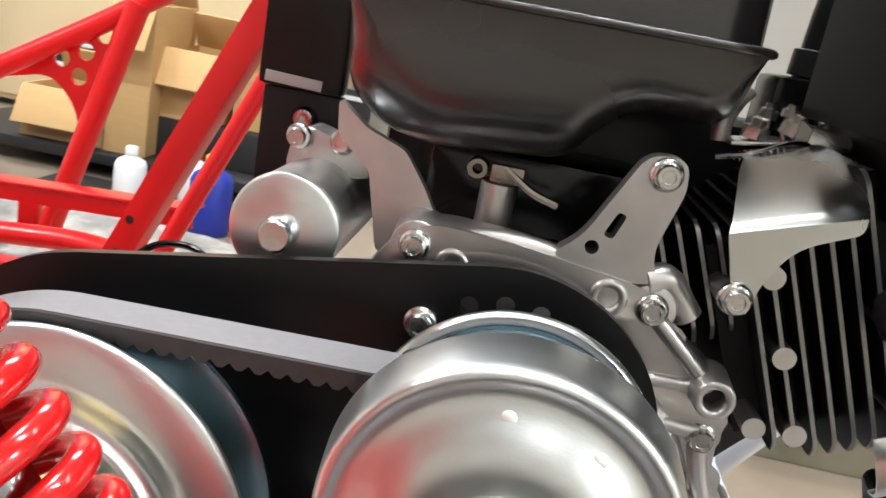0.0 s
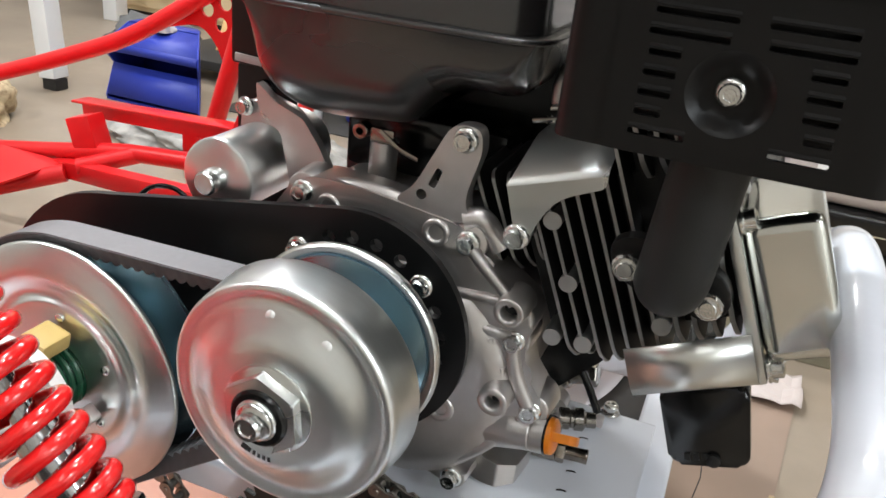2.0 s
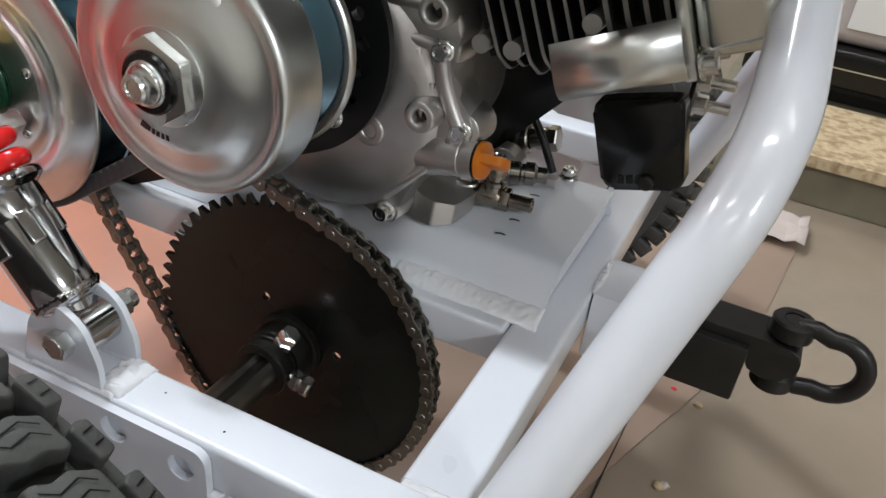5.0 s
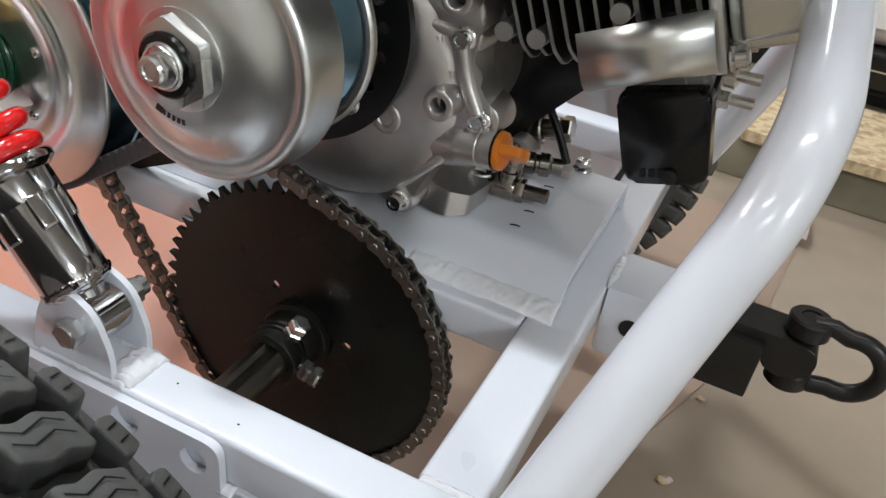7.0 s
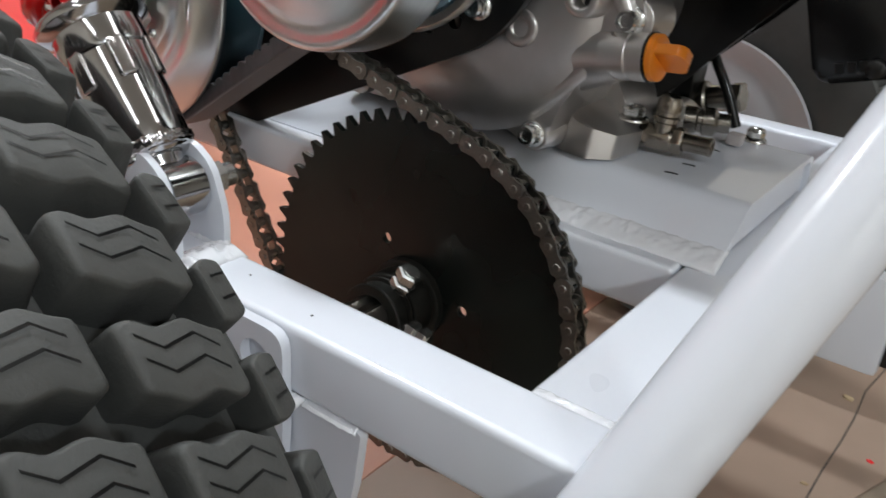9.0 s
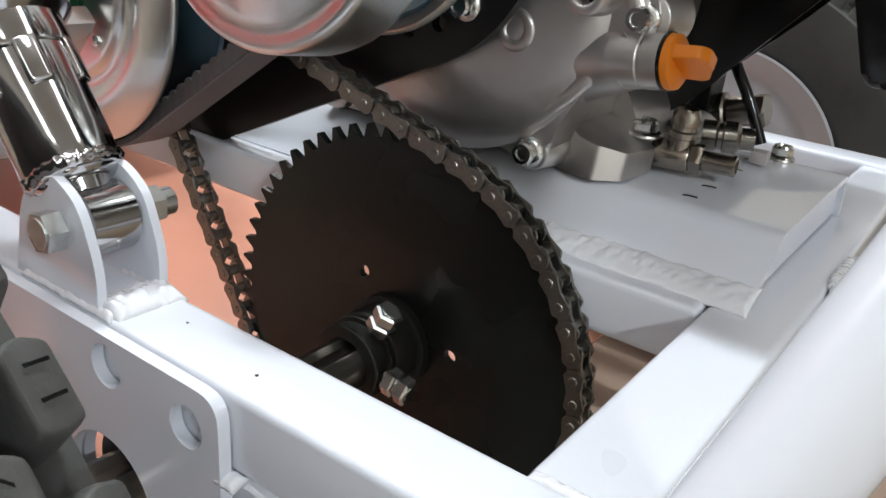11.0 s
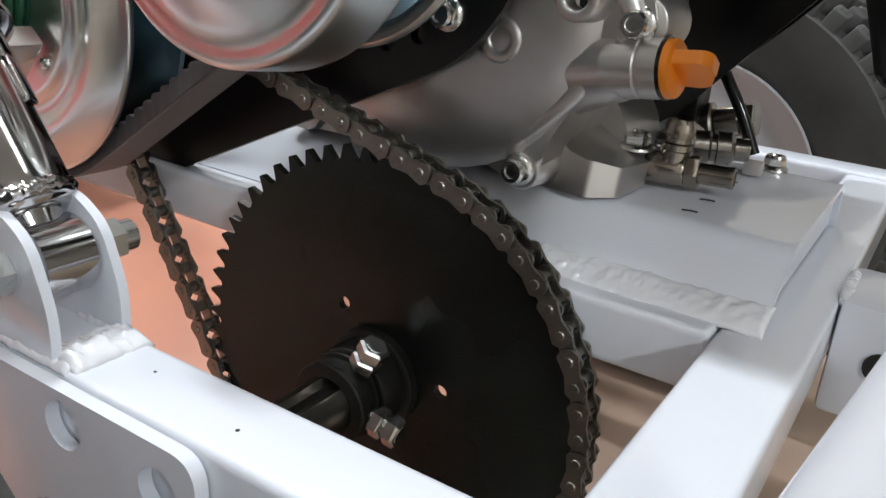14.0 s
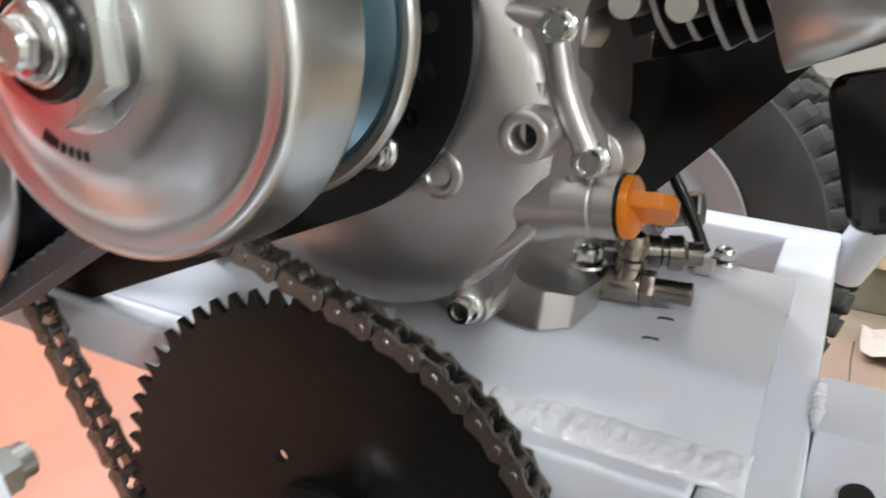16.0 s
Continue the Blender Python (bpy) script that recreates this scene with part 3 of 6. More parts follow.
def link_meshes(p):
    """Meshes of an outer and of an inner link, pins along y, from (0,0,0) to (p,0,0)."""
    def plate(bm, y, r, waist, thick):
        pts = []
        for c, s in ((p, 1), (0, -1)):
            for k in range(9):
                a = radians(-68 + 136 * k / 8)
                pts.append((c + s * r * math.cos(a), s * r * math.sin(a)))
            pts.append((p / 2, s * waist))
        slab(bm, pts, y - thick / 2, y + thick / 2)
    outer, inner_ = bmesh.new(), bmesh.new()
    for s in (-1, 1):
        plate(outer, s * 0.0049, 0.0045, 0.0029, 0.0014)
        plate(inner_, s * 0.0033, 0.0045, 0.0029, 0.0014)
    for c in (0, p):
        lathe(outer, [(0, -0.0062), (0.0015, -0.0062), (0.0019, -0.0057), (0.0019, 0.0057), (0.0015, 0.0062), (0, 0.0062)], (c, 0, 0), (0, -1, 0), 10)
        lathe(inner_, [(0.0026, -0.0027), (0.0026, 0.0027)], (c, 0, 0), (0, -1, 0), 12)
    return link_mesh("outer_link", outer, CHAINSTEEL, 30), link_mesh("inner_link", inner_, CHAINSTEEL, 30)


STEP = run[-1] / COUNT
LINKS = link_meshes(STEP)
for k in range(COUNT):
    p, q = on_track(k * STEP), on_track((k + 1) * STEP)
    d = q - p
    place("chain_link", LINKS[k % 2], Matrix.Translation((p.x, CY, p.y)) @ Matrix.Rotation(-math.atan2(d.y, d.x), 4, "Y"), chain)


# ---- belt drive ----
DX, DZ = 0.0165, 0.3698          # crank axis
VX, VZ = -0.1380, 0.3185         # jackshaft axis
cvt = thing("belt_drive", (-0.06, 0.27, 0.34), "belt torque converter with zinc pulleys on a black plate", "belt drive")


def hull(c0, r0, c1, r1, n=28, grow=0.0):
    """Outline round two circles (x, z), anticlockwise seen from the front."""
    c0, c1 = Vector(c0), Vector(c1)
    d = c1 - c0
    base_, off_ = math.atan2(d.y, d.x), math.acos((r0 - r1) / d.length)
    pts = []
    for k in range(n + 1):
        a = base_ + off_ + (2 * math.pi - 2 * off_) * k / n
        pts.append(tuple(c0 + (r0 + grow) * Vector((math.cos(a), math.sin(a)))))
    for k in range(n + 1):
        a = base_ - off_ + 2 * off_ * k / n
        pts.append(tuple(c1 + (r1 + grow) * Vector((math.cos(a), math.sin(a)))))
    return pts


PC = (0.0101, 0.3660)
holes = [circle(PC[0] + 0.0493 * math.cos(radians(a)), PC[1] + 0.0493 * math.sin(radians(a)), 0.0036, 12) for a in (110, 94, 78, 61, 24, 7, -10, -28, -64, -82)]
part("backing_plate", slab(bmesh.new(), hull((-0.146, 0.3155), 0.0860, PC, 0.0640), 0.2940, 0.2990, holes), SATINBLACK, cvt, "satin black steel backing plate", 30)
for a in (133, 42, -46, 222):
    x, z = PC[0] + 0.0493 * math.cos(radians(a)), PC[1] + 0.0493 * math.sin(radians(a))
    place("plate_bolt", FLANGE_BOLT, pose(x, 0.2938, z), cvt)

driver = part("driver_drum", lathe(bmesh.new(), [
    (0.0200, 0.2340), (0.0562, 0.2340), (0.0572, 0.2348), (0.0577, 0.2342), (0.0577, 0.2330), (0.0568, 0.2230), (0.0561, 0.2160), (0.0557, 0.2133), (0.0551, 0.2119), (0.0542, 0.2110), (0.0532, 0.2106), (0.0522, 0.2107), (0.0512, 0.2111), (0.0500, 0.2116), (0.0486, 0.2119), (0.0470, 0.2118), (0.0452, 0.2113),
    (0.0430, 0.2103), (0.0405, 0.2088), (0.0378, 0.2071), (0.0350, 0.2055), (0.0325, 0.2044), (0.0300, 0.2037), (0.0270, 0.2033), (0.0120, 0.2030)][::-1], (DX, 0, DZ), (0, 1, 0), 128), SPUN, cvt, "spun zinc clutch drum", 60)
for a in (96, 57):
    c = Vector((DX + 0.0417 * math.cos(radians(a)), 0.2095, DZ + 0.0417 * math.sin(radians(a))))
    part("spot_weld", lathe(bmesh.new(), [(0, 0.0001), (0.0022, 0.00005), (0.0024, -0.0001), (0.0024, -0.001)], c, (0.46 * math.cos(radians(a)), -1, 0.46 * math.sin(radians(a))), 16), NICKEL, driver, "pale spot weld")
bm = bmesh.new()
slab(bm, rounded(hexagon(0.0196, 0.62), 0.001), 0.1957, 0.2025, soft=0.0008)
bmesh.ops.translate(bm, vec=(DX, 0, DZ), verts=bm.verts)
part("hub_nut", bm, ZINC, driver, "large zinc hex hub", 25)
part("hub_flange", lathe(bmesh.new(), [(0.0214, 0.2036), (0.0214, 0.2024), (0.0208, 0.2019), (0.0150, 0.2011)], (DX, 0, DZ), (0, 1, 0), 48), ZINC, driver)
part("seal_ring", lathe(bmesh.new(), [(0.0080, 0.1948), (0.0092, 0.1936), (0.0126, 0.1936), (0.0136, 0.1946), (0.0136, 0.1975)], (DX, 0, DZ), (0, 1, 0), 36), PLASTIC, driver, "black rubber ring")
part("hub_washer", lathe(bmesh.new(), [(0, 0.1922), (0.0092, 0.1922), (0.0099, 0.1930), (0.0099, 0.1960)], (DX, 0, DZ), (0, 1, 0), 32), ZINC, driver)
place("hub_bolt", HUB_BOLT, pose(DX, 0.1922, DZ), driver)
for k, (w, h) in enumerate(((0.0035, 0.0030), (0.0014, 0.0024), (0.0014, 0.0024), (0.0014, 0.0024), (0.0014, 0.0024), (0.0014, 0.0024))):
    a = radians(-116 + 5.4 * k)
    r = 0.0272
    bm = bmesh.new()
    box(bm, (-w / 2, -0.0002, -h / 2), (w / 2, 0.0004, h / 2), m=Matrix.Translation((DX + r * math.cos(a), 0.2032, DZ + r * math.sin(a))) @ Matrix.Rotation(-(a + math.pi / 2), 4, "Y"))
    part("ink_mark", bm, INK, driver, "small black printed mark")
part("fixed_sheave", lathe(bmesh.new(), [(0.012, 0.2700), (0.0500, 0.2715), (0.0512, 0.2700), (0.0512, 0.2680), (0.0495, 0.2672), (0.0460, 0.2690), (0.0300, 0.2620), (0.0160, 0.2560), (0.0160, 0.2300)][::-1], (DX, 0, DZ), (0, 1, 0), 72), BLUEZINC, cvt, "bluish zinc sheave")
part("sheave_rim", lathe(bmesh.new(), [(0.0470, 0.2696), (0.0478, 0.2680), (0.0494, 0.2668), (0.0514, 0.2664), (0.0526, 0.2674), (0.0530, 0.2692), (0.0524, 0.2712), (0.0480, 0.2714)], (DX, 0, DZ), (0, 1, 0), 72), ZINC, cvt)

driven = part("driven_sheave", lathe(bmesh.new(), [
    (0.0340, 0.2560), (0.0728, 0.2450), (0.0738, 0.2442), (0.0743, 0.2430), (0.0740, 0.2418), (0.0730, 0.2410), (0.0700, 0.2396), (0.0660, 0.2381), (0.0630, 0.2370), (0.0600, 0.2362), (0.0574, 0.2360), (0.0548, 0.2366), (0.0522, 0.2379), (0.0496, 0.2391), (0.0472, 0.2396), (0.0452, 0.2391), (0.0438, 0.2379), (0.0429, 0.2367), (0.0420, 0.2361), (0.0408, 0.2360), (0.0200, 0.2366)][::-1], (VX, 0, VZ), (0, 1, 0), 96), SPUN, cvt, "shiny dished zinc pulley half")
part("back_sheave", lathe(bmesh.new(), [(0.0200, 0.2570), (0.0340, 0.2575), (0.0715, 0.2660), (0.0742, 0.2668), (0.0745, 0.2690), (0.0700, 0.2700), (0.02, 0.2720)][::-1], (VX, 0, VZ), (0, 1, 0), 96), BLUEZINC, cvt, "bluish zinc pulley half")
bm = bmesh.new()
slab(bm, rounded(circle(VX, VZ, 0.0330, 36), 0.001, 2), 0.2060, 0.2140, soft=0.002)
part("cam_disc", bm, NYLON, driven, "white nylon cam disc", 40)
coil = [(VX + 0.0180 * math.cos(a * 0.35), 0.2140 + 0.0300 * a / 110, VZ + 0.0180 * math.sin(a * 0.35)) for a in range(0, 104)]
part("torsion_spring", sweep(bmesh.new(), coil, 0.0021, 8), SPRINGGREEN, driven, "dark green coil spring")
part("hub_tube", rod(bmesh.new(), (VX, 0.2142, VZ), (VX, 0.2460, VZ), 0.0120, soft=0.001), ZINC, driven)
for a, material in ((75, TAN), (190, ZINC), (318, ZINC)):
    wide = 0.008 if material == TAN else 0.0115
    c = Vector((VX + 0.0295 * math.cos(radians(a)), 0, VZ + 0.0295 * math.sin(radians(a))))
    bm = bmesh.new()
    box(bm, (-wide, 0.2142, -0.0050), (wide, 0.2330, 0.0050), 0.0016, Matrix.Translation(c) @ Matrix.Rotation(radians(90 - a), 4, "Y"))
    part("ramp_button", bm, material, driven, "tan plastic ramp button" if material == TAN else "")
for a in range(20, 380, 60):
    c = (VX + 0.0365 * math.cos(radians(a)), 0.2361, VZ + 0.0365 * math.sin(radians(a)))
    part("rivet", lathe(bmesh.new(), [(0.0028, 0), (0.0026, 0.0014), (0.0014, 0.0022), (0, 0.0024)], c, (0, -1, 0), 12), BOLT, driven)
part("jackshaft", rod(bmesh.new(), (VX, 0.1960, VZ), (VX, 0.3100, VZ), 0.0078, soft=0.0008), MACHINED, cvt)
bm = bmesh.new()
outline = []
for k in range(10):
    for f, r in ((-0.5, JR - 0.0026), (-0.2, JR), (-0.08, JR + 0.003), (0.08, JR + 0.003), (0.2, JR)):
        a = 2 * math.pi * (k + f) / 10
        outline.append((JX + r * math.cos(a), JZ + r * math.sin(a)))
slab(bm, outline, 0.2790, 0.2825)
part("jackshaft_sprocket", bm, OXIDE, cvt)

# belt: a cloth-backed trapezoid with cogs inside
loop = hull((VX, VZ), 0.0775, (DX, DZ), 0.0306, 60)
dense = []
for p, q in zip(loop, loop[1:] + loop[:1]):
    p, q = Vector(p), Vector(q)
    n = max(1, int((q - p).length / 0.0022))
    dense += [p.lerp(q, k / n) for k in range(n)]
bm, back = bmesh.new(), bmesh.new()
rings, tops = [], []
for k, p in enumerate(dense):
    t = (dense[(k + 1) % len(dense)] - dense[k - 1]).normalized()
    n = Vector((-t.y, t.x))      # inward
    depth = 0.0090 if k % 3 < 2 else 0.0068
    o, i = p, p + n * depth
    rings.append([bm.verts.new(v) for v in ((o.x, 0.2440, o.y), (o.x, 0.2650, o.y), (i.x, 0.2615, i.y), (i.x, 0.2475, i.y))])
    u = p - n * 0.0008
    tops.append([back.verts.new(v) for v in ((u.x, 0.2445, u.y), (u.x, 0.2645, u.y), (p.x, 0.2645, p.y), (p.x, 0.2445, p.y))])
for b, rr in ((bm, rings), (back, tops)):
    for p, q in zip(rr, rr[1:] + rr[:1]):
        for k in range(4):
            b.faces.new((p[k], p[(k + 1) % 4], q[(k + 1) % 4], q[k]))
belt = part("belt", bm, BELT, cvt, "black cogged rubber belt", 25)
part("belt_back", back, BELTBACK, belt, "grey cloth belt back")


# ---- engine ----
engine = thing("engine", (0.05, 0.38, 0.2655), "small single-cylinder petrol engine with black tank and silver castings", "engine")
FACE = 0.3115
OUT = [(-0.062, 0.395), (-0.047, 0.419), (-0.037, 0.4330), (-0.024, 0.4360), (0.004, 0.4350), (0.036, 0.4310), (0.056, 0.4285), (0.068, 0.4225), (0.0735, 0.4110), (0.0960, 0.3970), (0.1040, 0.3870), (0.1000, 0.3720), (0.1020, 0.3560), (0.1130, 0.3420), (0.1150, 0.3310), (0.1060, 0.3240), (0.0960, 0.3160), (0.0880, 0.3010), (0.0805, 0.2880), (0.0780, 0.2760), (0.0690, 0.2690), (0.0560, 0.2745), (0.0200, 0.2790), (-0.0300, 0.2860), (-0.0600, 0.3100), (-0.0700, 0.3500)]
cover = part("crankcase_cover", slab(bmesh.new(), rounded(OUT, 0.006, 3), FACE, 0.335, soft=0.003), CAST, engine, "bare cast aluminium crankcase cover")
# raised round web and ribs of the cover
bm = bmesh.new()
arc = [(0.004 + 0.066 * math.cos(radians(a)), FACE + 0.006, DZ - 0.003 + 0.061 * math.sin(radians(a))) for a in range(122, 24, -6)]
sweep(bm, arc, 0, section=[(0.0062 * math.cos(2 * math.pi * k / 18), 0.0105 * math.sin(2 * math.pi * k / 18)) for k in range(18)])
part("rib", bm, CAST, cover, "", 60)
for pts, r in (([(0.064, FACE, 0.418), (0.0915, FACE - 0.002, 0.3945)], 0.0035), ([(0.060, FACE, 0.392), (0.090, FACE, 0.3935)], 0.0030), ([(0.060, FACE, 0.376), (0.092, FACE, 0.3745)], 0.0032),
               ([(0.093, FACE, 0.370), (0.098, FACE, 0.352), (0.107, FACE, 0.336)], 0.0042), ([(0.080, FACE, 0.371), (0.086, FACE, 0.352), (0.0903, FACE, 0.342)], 0.0036), ([(0.0903, FACE, 0.342), (0.0895, FACE, 0.356)], 0.0028)):
    part("rib", sweep(bmesh.new(), bend(pts, 0.01), r, 10), CAST, cover, "", 60)
part("fold", sweep(bmesh.new(), bend([(0.1040, 0.3125, 0.3270), (0.0880, 0.3105, 0.3050), (0.0680, 0.3115, 0.2870)], 0.012), 0.0034, 12), CAST, cover, "", 60)
part("belly", lathe(bmesh.new(), [(0.066, 0), (0.062, 0.0035), (0.050, 0.006), (0, 0.0065)], (0.030, FACE, 0.335), (0, -1, 0), 48), CAST, cover, "", 60)


def boss(x, z, y, r, bolt=None, hole=0.0, length=0.02):
    bm = bmesh.new()
    if hole:
        lathe(bm, [(r * 1.15, -length), (r, 0), (r - 0.0008, 0.0008), (hole + 0.0008, 0.0008), (hole, 0), (hole, -0.012), (0, -0.012)], (x, y, z), (0, -1, 0), 28)
    else:
        lathe(bm, [(r * 1.15, -length), (r, -0.0008), (r - 0.0008, 0), (0, 0)], (x, y, z), (0, -1, 0), 28)
    ob = part("boss", bm, CAST, cover, "", 50)
    if hole:
        # dark disc puts the shade into the hole
        part("thread", lathe(bmesh.new(), [(0, 0), (hole * 0.98, 0)], (x, y + 0.008, z), (0, -1, 0), 16), DARKHOLE, ob)
    if bolt:
        place("cover_bolt", bolt, pose(x, y, z, 0, 17 * (x * 1000 % 3), 0), cover, "bright flange bolt")


boss(-0.0325, 0.4262, 0.3120, 0.0100, FLANGE_BOLT)
boss(0.0625, 0.4200, 0.3125, 0.0100, FLANGE_BOLT)
boss(0.0450, 0.4215, 0.3105, 0.0075, None, 0.0042)
boss(-0.0170, 0.4210, 0.3105, 0.0070, None, 0.0040)
boss(0.1080, 0.3340, 0.3130, 0.0100, FLANGE_BOLT)
boss(0.0935, 0.3725, 0.3130, 0.0088, FLANGE_BOLT)
boss(0.0916, 0.3935, 0.3000, 0.0080, None, 0.0045)
boss(0.0903, 0.3410, 0.2992, 0.0082, None, 0.0042)
boss(0.0700, 0.2755, 0.3120, 0.0082, FLANGE_BOLT)
boss(0.0600, 0.3230, 0.3050, 0.0085, None, 0.0040)
bm = bmesh.new()
slab(bm, rounded([(-0.060, 0.300), (-0.055, 0.400), (-0.03, 0.428), (0.06, 0.420), (0.092, 0.39), (0.098, 0.33), (0.078, 0.28), (0.06, 0.2672), (-0.04, 0.2672)], 0.01), 0.3352, 0.430)
part("crankcase", bm, CAST, engine)
bm = bmesh.new()
plan = rounded([(0.0480, 0.352), (0.0640, 0.336), (0.0800, 0.3275), (0.0920, 0.3262), (0.1015, 0.3350), (0.1045, 0.3600), (0.0480, 0.3600)], [0, 0.004, 0.003, 0.0015, 0.0015, 0.002, 0], 3)
foot_lo = [bm.verts.new((x, y, 0.2660)) for x, y in plan]
foot_hi = [bm.verts.new((x, y + 0.0025, 0.2800 + max(0.0, 0.086 - x) * 0.55 - max(0.0, x - 0.094) * 0.35)) for x, y in plan]
foot_in = [bm.verts.new((0.076 + (x - 0.076) * 0.86, 0.350 + (y - 0.350) * 0.80, 0.2812 + max(0.0, 0.086 - x) * 0.55 - max(0.0, x - 0.094) * 0.35)) for x, y in plan]
for p, q in ((foot_lo, foot_hi), (foot_hi, foot_in)):
    for k in range(len(plan)):
        bm.faces.new((p[k], p[(k + 1) % len(plan)], q[(k + 1) % len(plan)], q[k]))
bm.faces.new(foot_lo), bm.faces.new(foot_in)
part("mounting_foot", bm, CAST, engine, "chamfered cast mounting foot", 25)
place("foot_bolt", HUB_BOLT, Matrix.Translation((0.0955, 0.3650, 0.2800)) @ Matrix.Rotation(radians(-90), 4, "X"), engine)
part("foot_web", slab(bmesh.new(), rounded([(0.050, 0.2700), (0.092, 0.2700), (0.094, 0.2860), (0.086, 0.3000), (0.060, 0.3060)], 0.004, 3), 0.3605, 0.4000), CAST, engine)
for x, y, back in ((-0.035, 0.331, 1), (-0.035, 0.429, -1), (0.0925, 0.429, -1)):
    bm = bmesh.new()
    pad = rounded([(x - 0.0210, 0.2662), (x + 0.0190, 0.2662), (x + 0.0205, 0.2760), (x + 0.0090, 0.2830), (x - 0.0060, 0.2815), (x - 0.0180, 0.2860)], [0.001, 0.003, 0.004, 0.004, 0.004, 0.006], 4)
    slab(bm, pad, y, y + back * 0.0140, soft=0.0012)
    rib = rounded([(x - 0.0230, 0.2662), (x - 0.0100, 0.2662), (x - 0.0020, 0.2780), (x - 0.0100, 0.2960), (x - 0.0240, 0.3000)], 0.003, 3)
    slab(bm, rib, y - back * 0.006, y + back * 0.020, soft=0.0015)
    slab(bm, [(x - 0.0200, 0.2664), (x + 0.0185, 0.2664), (x + 0.0185, 0.2735), (x - 0.0200, 0.2760)], y + back * 0.0142, y + back * 0.030)
    part("mounting_foot", bm, CAST, engine)
    place("foot_bolt", HUB_BOLT, Matrix.Translation((x + 0.006, y + back * 0.021, 0.2742)) @ Matrix.Rotation(radians(-90), 4, "X"), engine)
# bracket arm up to the tank
arm = part("tank_bracket", slab(bmesh.new(), rounded([(0.020, 0.4340), (0.030, 0.4430), (0.0475, 0.4790), (0.0625, 0.4790), (0.0640, 0.4670), (0.0575, 0.4420), (0.0620, 0.4300), (0.0400, 0.4270)], [0.004, 0.008, 0.008, 0.008, 0.004, 0.006, 0.004, 0.004]), 0.3125, 0.3225, [circle(0.0345, 0.4395, 0.0028, 14), rounded([(0.0375, 0.4450), (0.0415, 0.4440), (0.0450, 0.4540), (0.0415, 0.4550)], 0.0015, 3)], 0), CAST, engine, "cast aluminium bracket arm")
place("bracket_bolt", FLANGE_BOLT, pose(0.0552, 0.3124, 0.4722), arm)
part("bracket_lip", sweep(bmesh.new(), bend([(0.058, 0.316, 0.430), (0.066, 0.318, 0.4330), (0.078, 0.320, 0.4180)], 0.006), 0.006, 10), CAST, arm, "", 60)
# oil neck and cap
CAPC, CAPA = Vector((0.1190, 0.3150, 0.3205)), Vector((1.0, -0.06, 0.13)).normalized()
neck = part("oil_neck", lathe(bmesh.new(), [(0.0110, -0.020), (0.0106, -0.0135), (0.0105, -0.0085), (0.0100, -0.0080), (0.0100, -0.0072), (0.0105, -0.0067), (0.0104, 0.0), (0.0, 0.0)], CAPC, CAPA, 36), CAST, engine)
part("neck_fairing", rod(bmesh.new(), (0.0600, 0.3330, 0.3100), CAPC - CAPA * 0.0130, 0.0230, 0.0110, 36), CAST, cover, "", 60)
cap = part("oil_cap", lathe(bmesh.new(), [(0.0, 0.0048), (0.0086, 0.0048), (0.0099, 0.0038), (0.0101, 0.0012), (0.0, 0.0012)], CAPC, CAPA, 36), ORANGE, engine, "orange plastic oil filler cap")
bm = bmesh.new()
slab(bm, rounded([(-0.0086, 0.004), (0.0086, 0.004), (0.0084, 0.0120), (0.0062, 0.0150), (0.0020, 0.0155), (0.0010, 0.0175), (-0.0060, 0.0175), (-0.0082, 0.0150)], [0, 0, 0.002, 0.002, 0.001, 0.001, 0.002, 0.002]), -0.0024, 0.0024, soft=0.0008)
flat = Vector((0, 0.83, -0.56))
flat = (flat - CAPA * flat.dot(CAPA)).normalized()
thin = CAPA.cross(flat)
bmesh.ops.transform(bm, matrix=Matrix(((flat.x, thin.x, CAPA.x, CAPC.x), (flat.y, thin.y, CAPA.y, CAPC.y), (flat.z, thin.z, CAPA.z, CAPC.z), (0, 0, 0, 1))), verts=bm.verts)
part("grip", bm, ORANGE, cap)
part("cap_seal", lathe(bmesh.new(), [(0.0092, -0.0002), (0.0106, 0.0), (0.0106, 0.0013), (0.0092, 0.0013)], CAPC, CAPA, 36), PLASTIC, cap, "black rubber seal")
# drain valve: body, screwed nozzle and stem
bm = bmesh.new()
lathe(bm, [(0, 0), (0.0060, 0), (0.0066, 0.001), (0.0066, 0.0155), (0.0058, 0.017), (0.0046, 0.0175), (0, 0.0175)], (0.1010, 0.3670, 0.2735), (1, 0.08, 0.03), 24)
lathe(bm, [(0, 0), (0.0068, 0), (0.0072, 0.001), (0.0072, 0.0042), (0.0068, 0.0050), (0, 0.0050)], (0.1182, 0.3683, 0.2740), (1, 0.08, 0.03), 6)
lathe(bm, [(0.0044, 0), (0.0044, 0.0120), (0.0046, 0.0124), (0.0046, 0.0138), (0.0040, 0.0142), (0.0032, 0.0142), (0.0028, 0.0100), (0, 0.0100)], (0.1230, 0.3687, 0.2742), (1, 0.08, 0.03), 20)
lathe(bm, [(0, 0), (0.0058, 0), (0.0058, 0.0050), (0.0064, 0.0056), (0.0064, 0.0080), (0.0052, 0.0086), (0.0052, 0.0105), (0.0062, 0.0110), (0.0062, 0.0150), (0.0048, 0.0180), (0.0020, 0.0192), (0, 0.0192)], (0.1120, 0.3678, 0.2770), (0.05, 0, 1), 24)
part("drain_valve", bm, BRONZE, engine, "nickel brass drain valve", 40)
bm = bmesh.new()
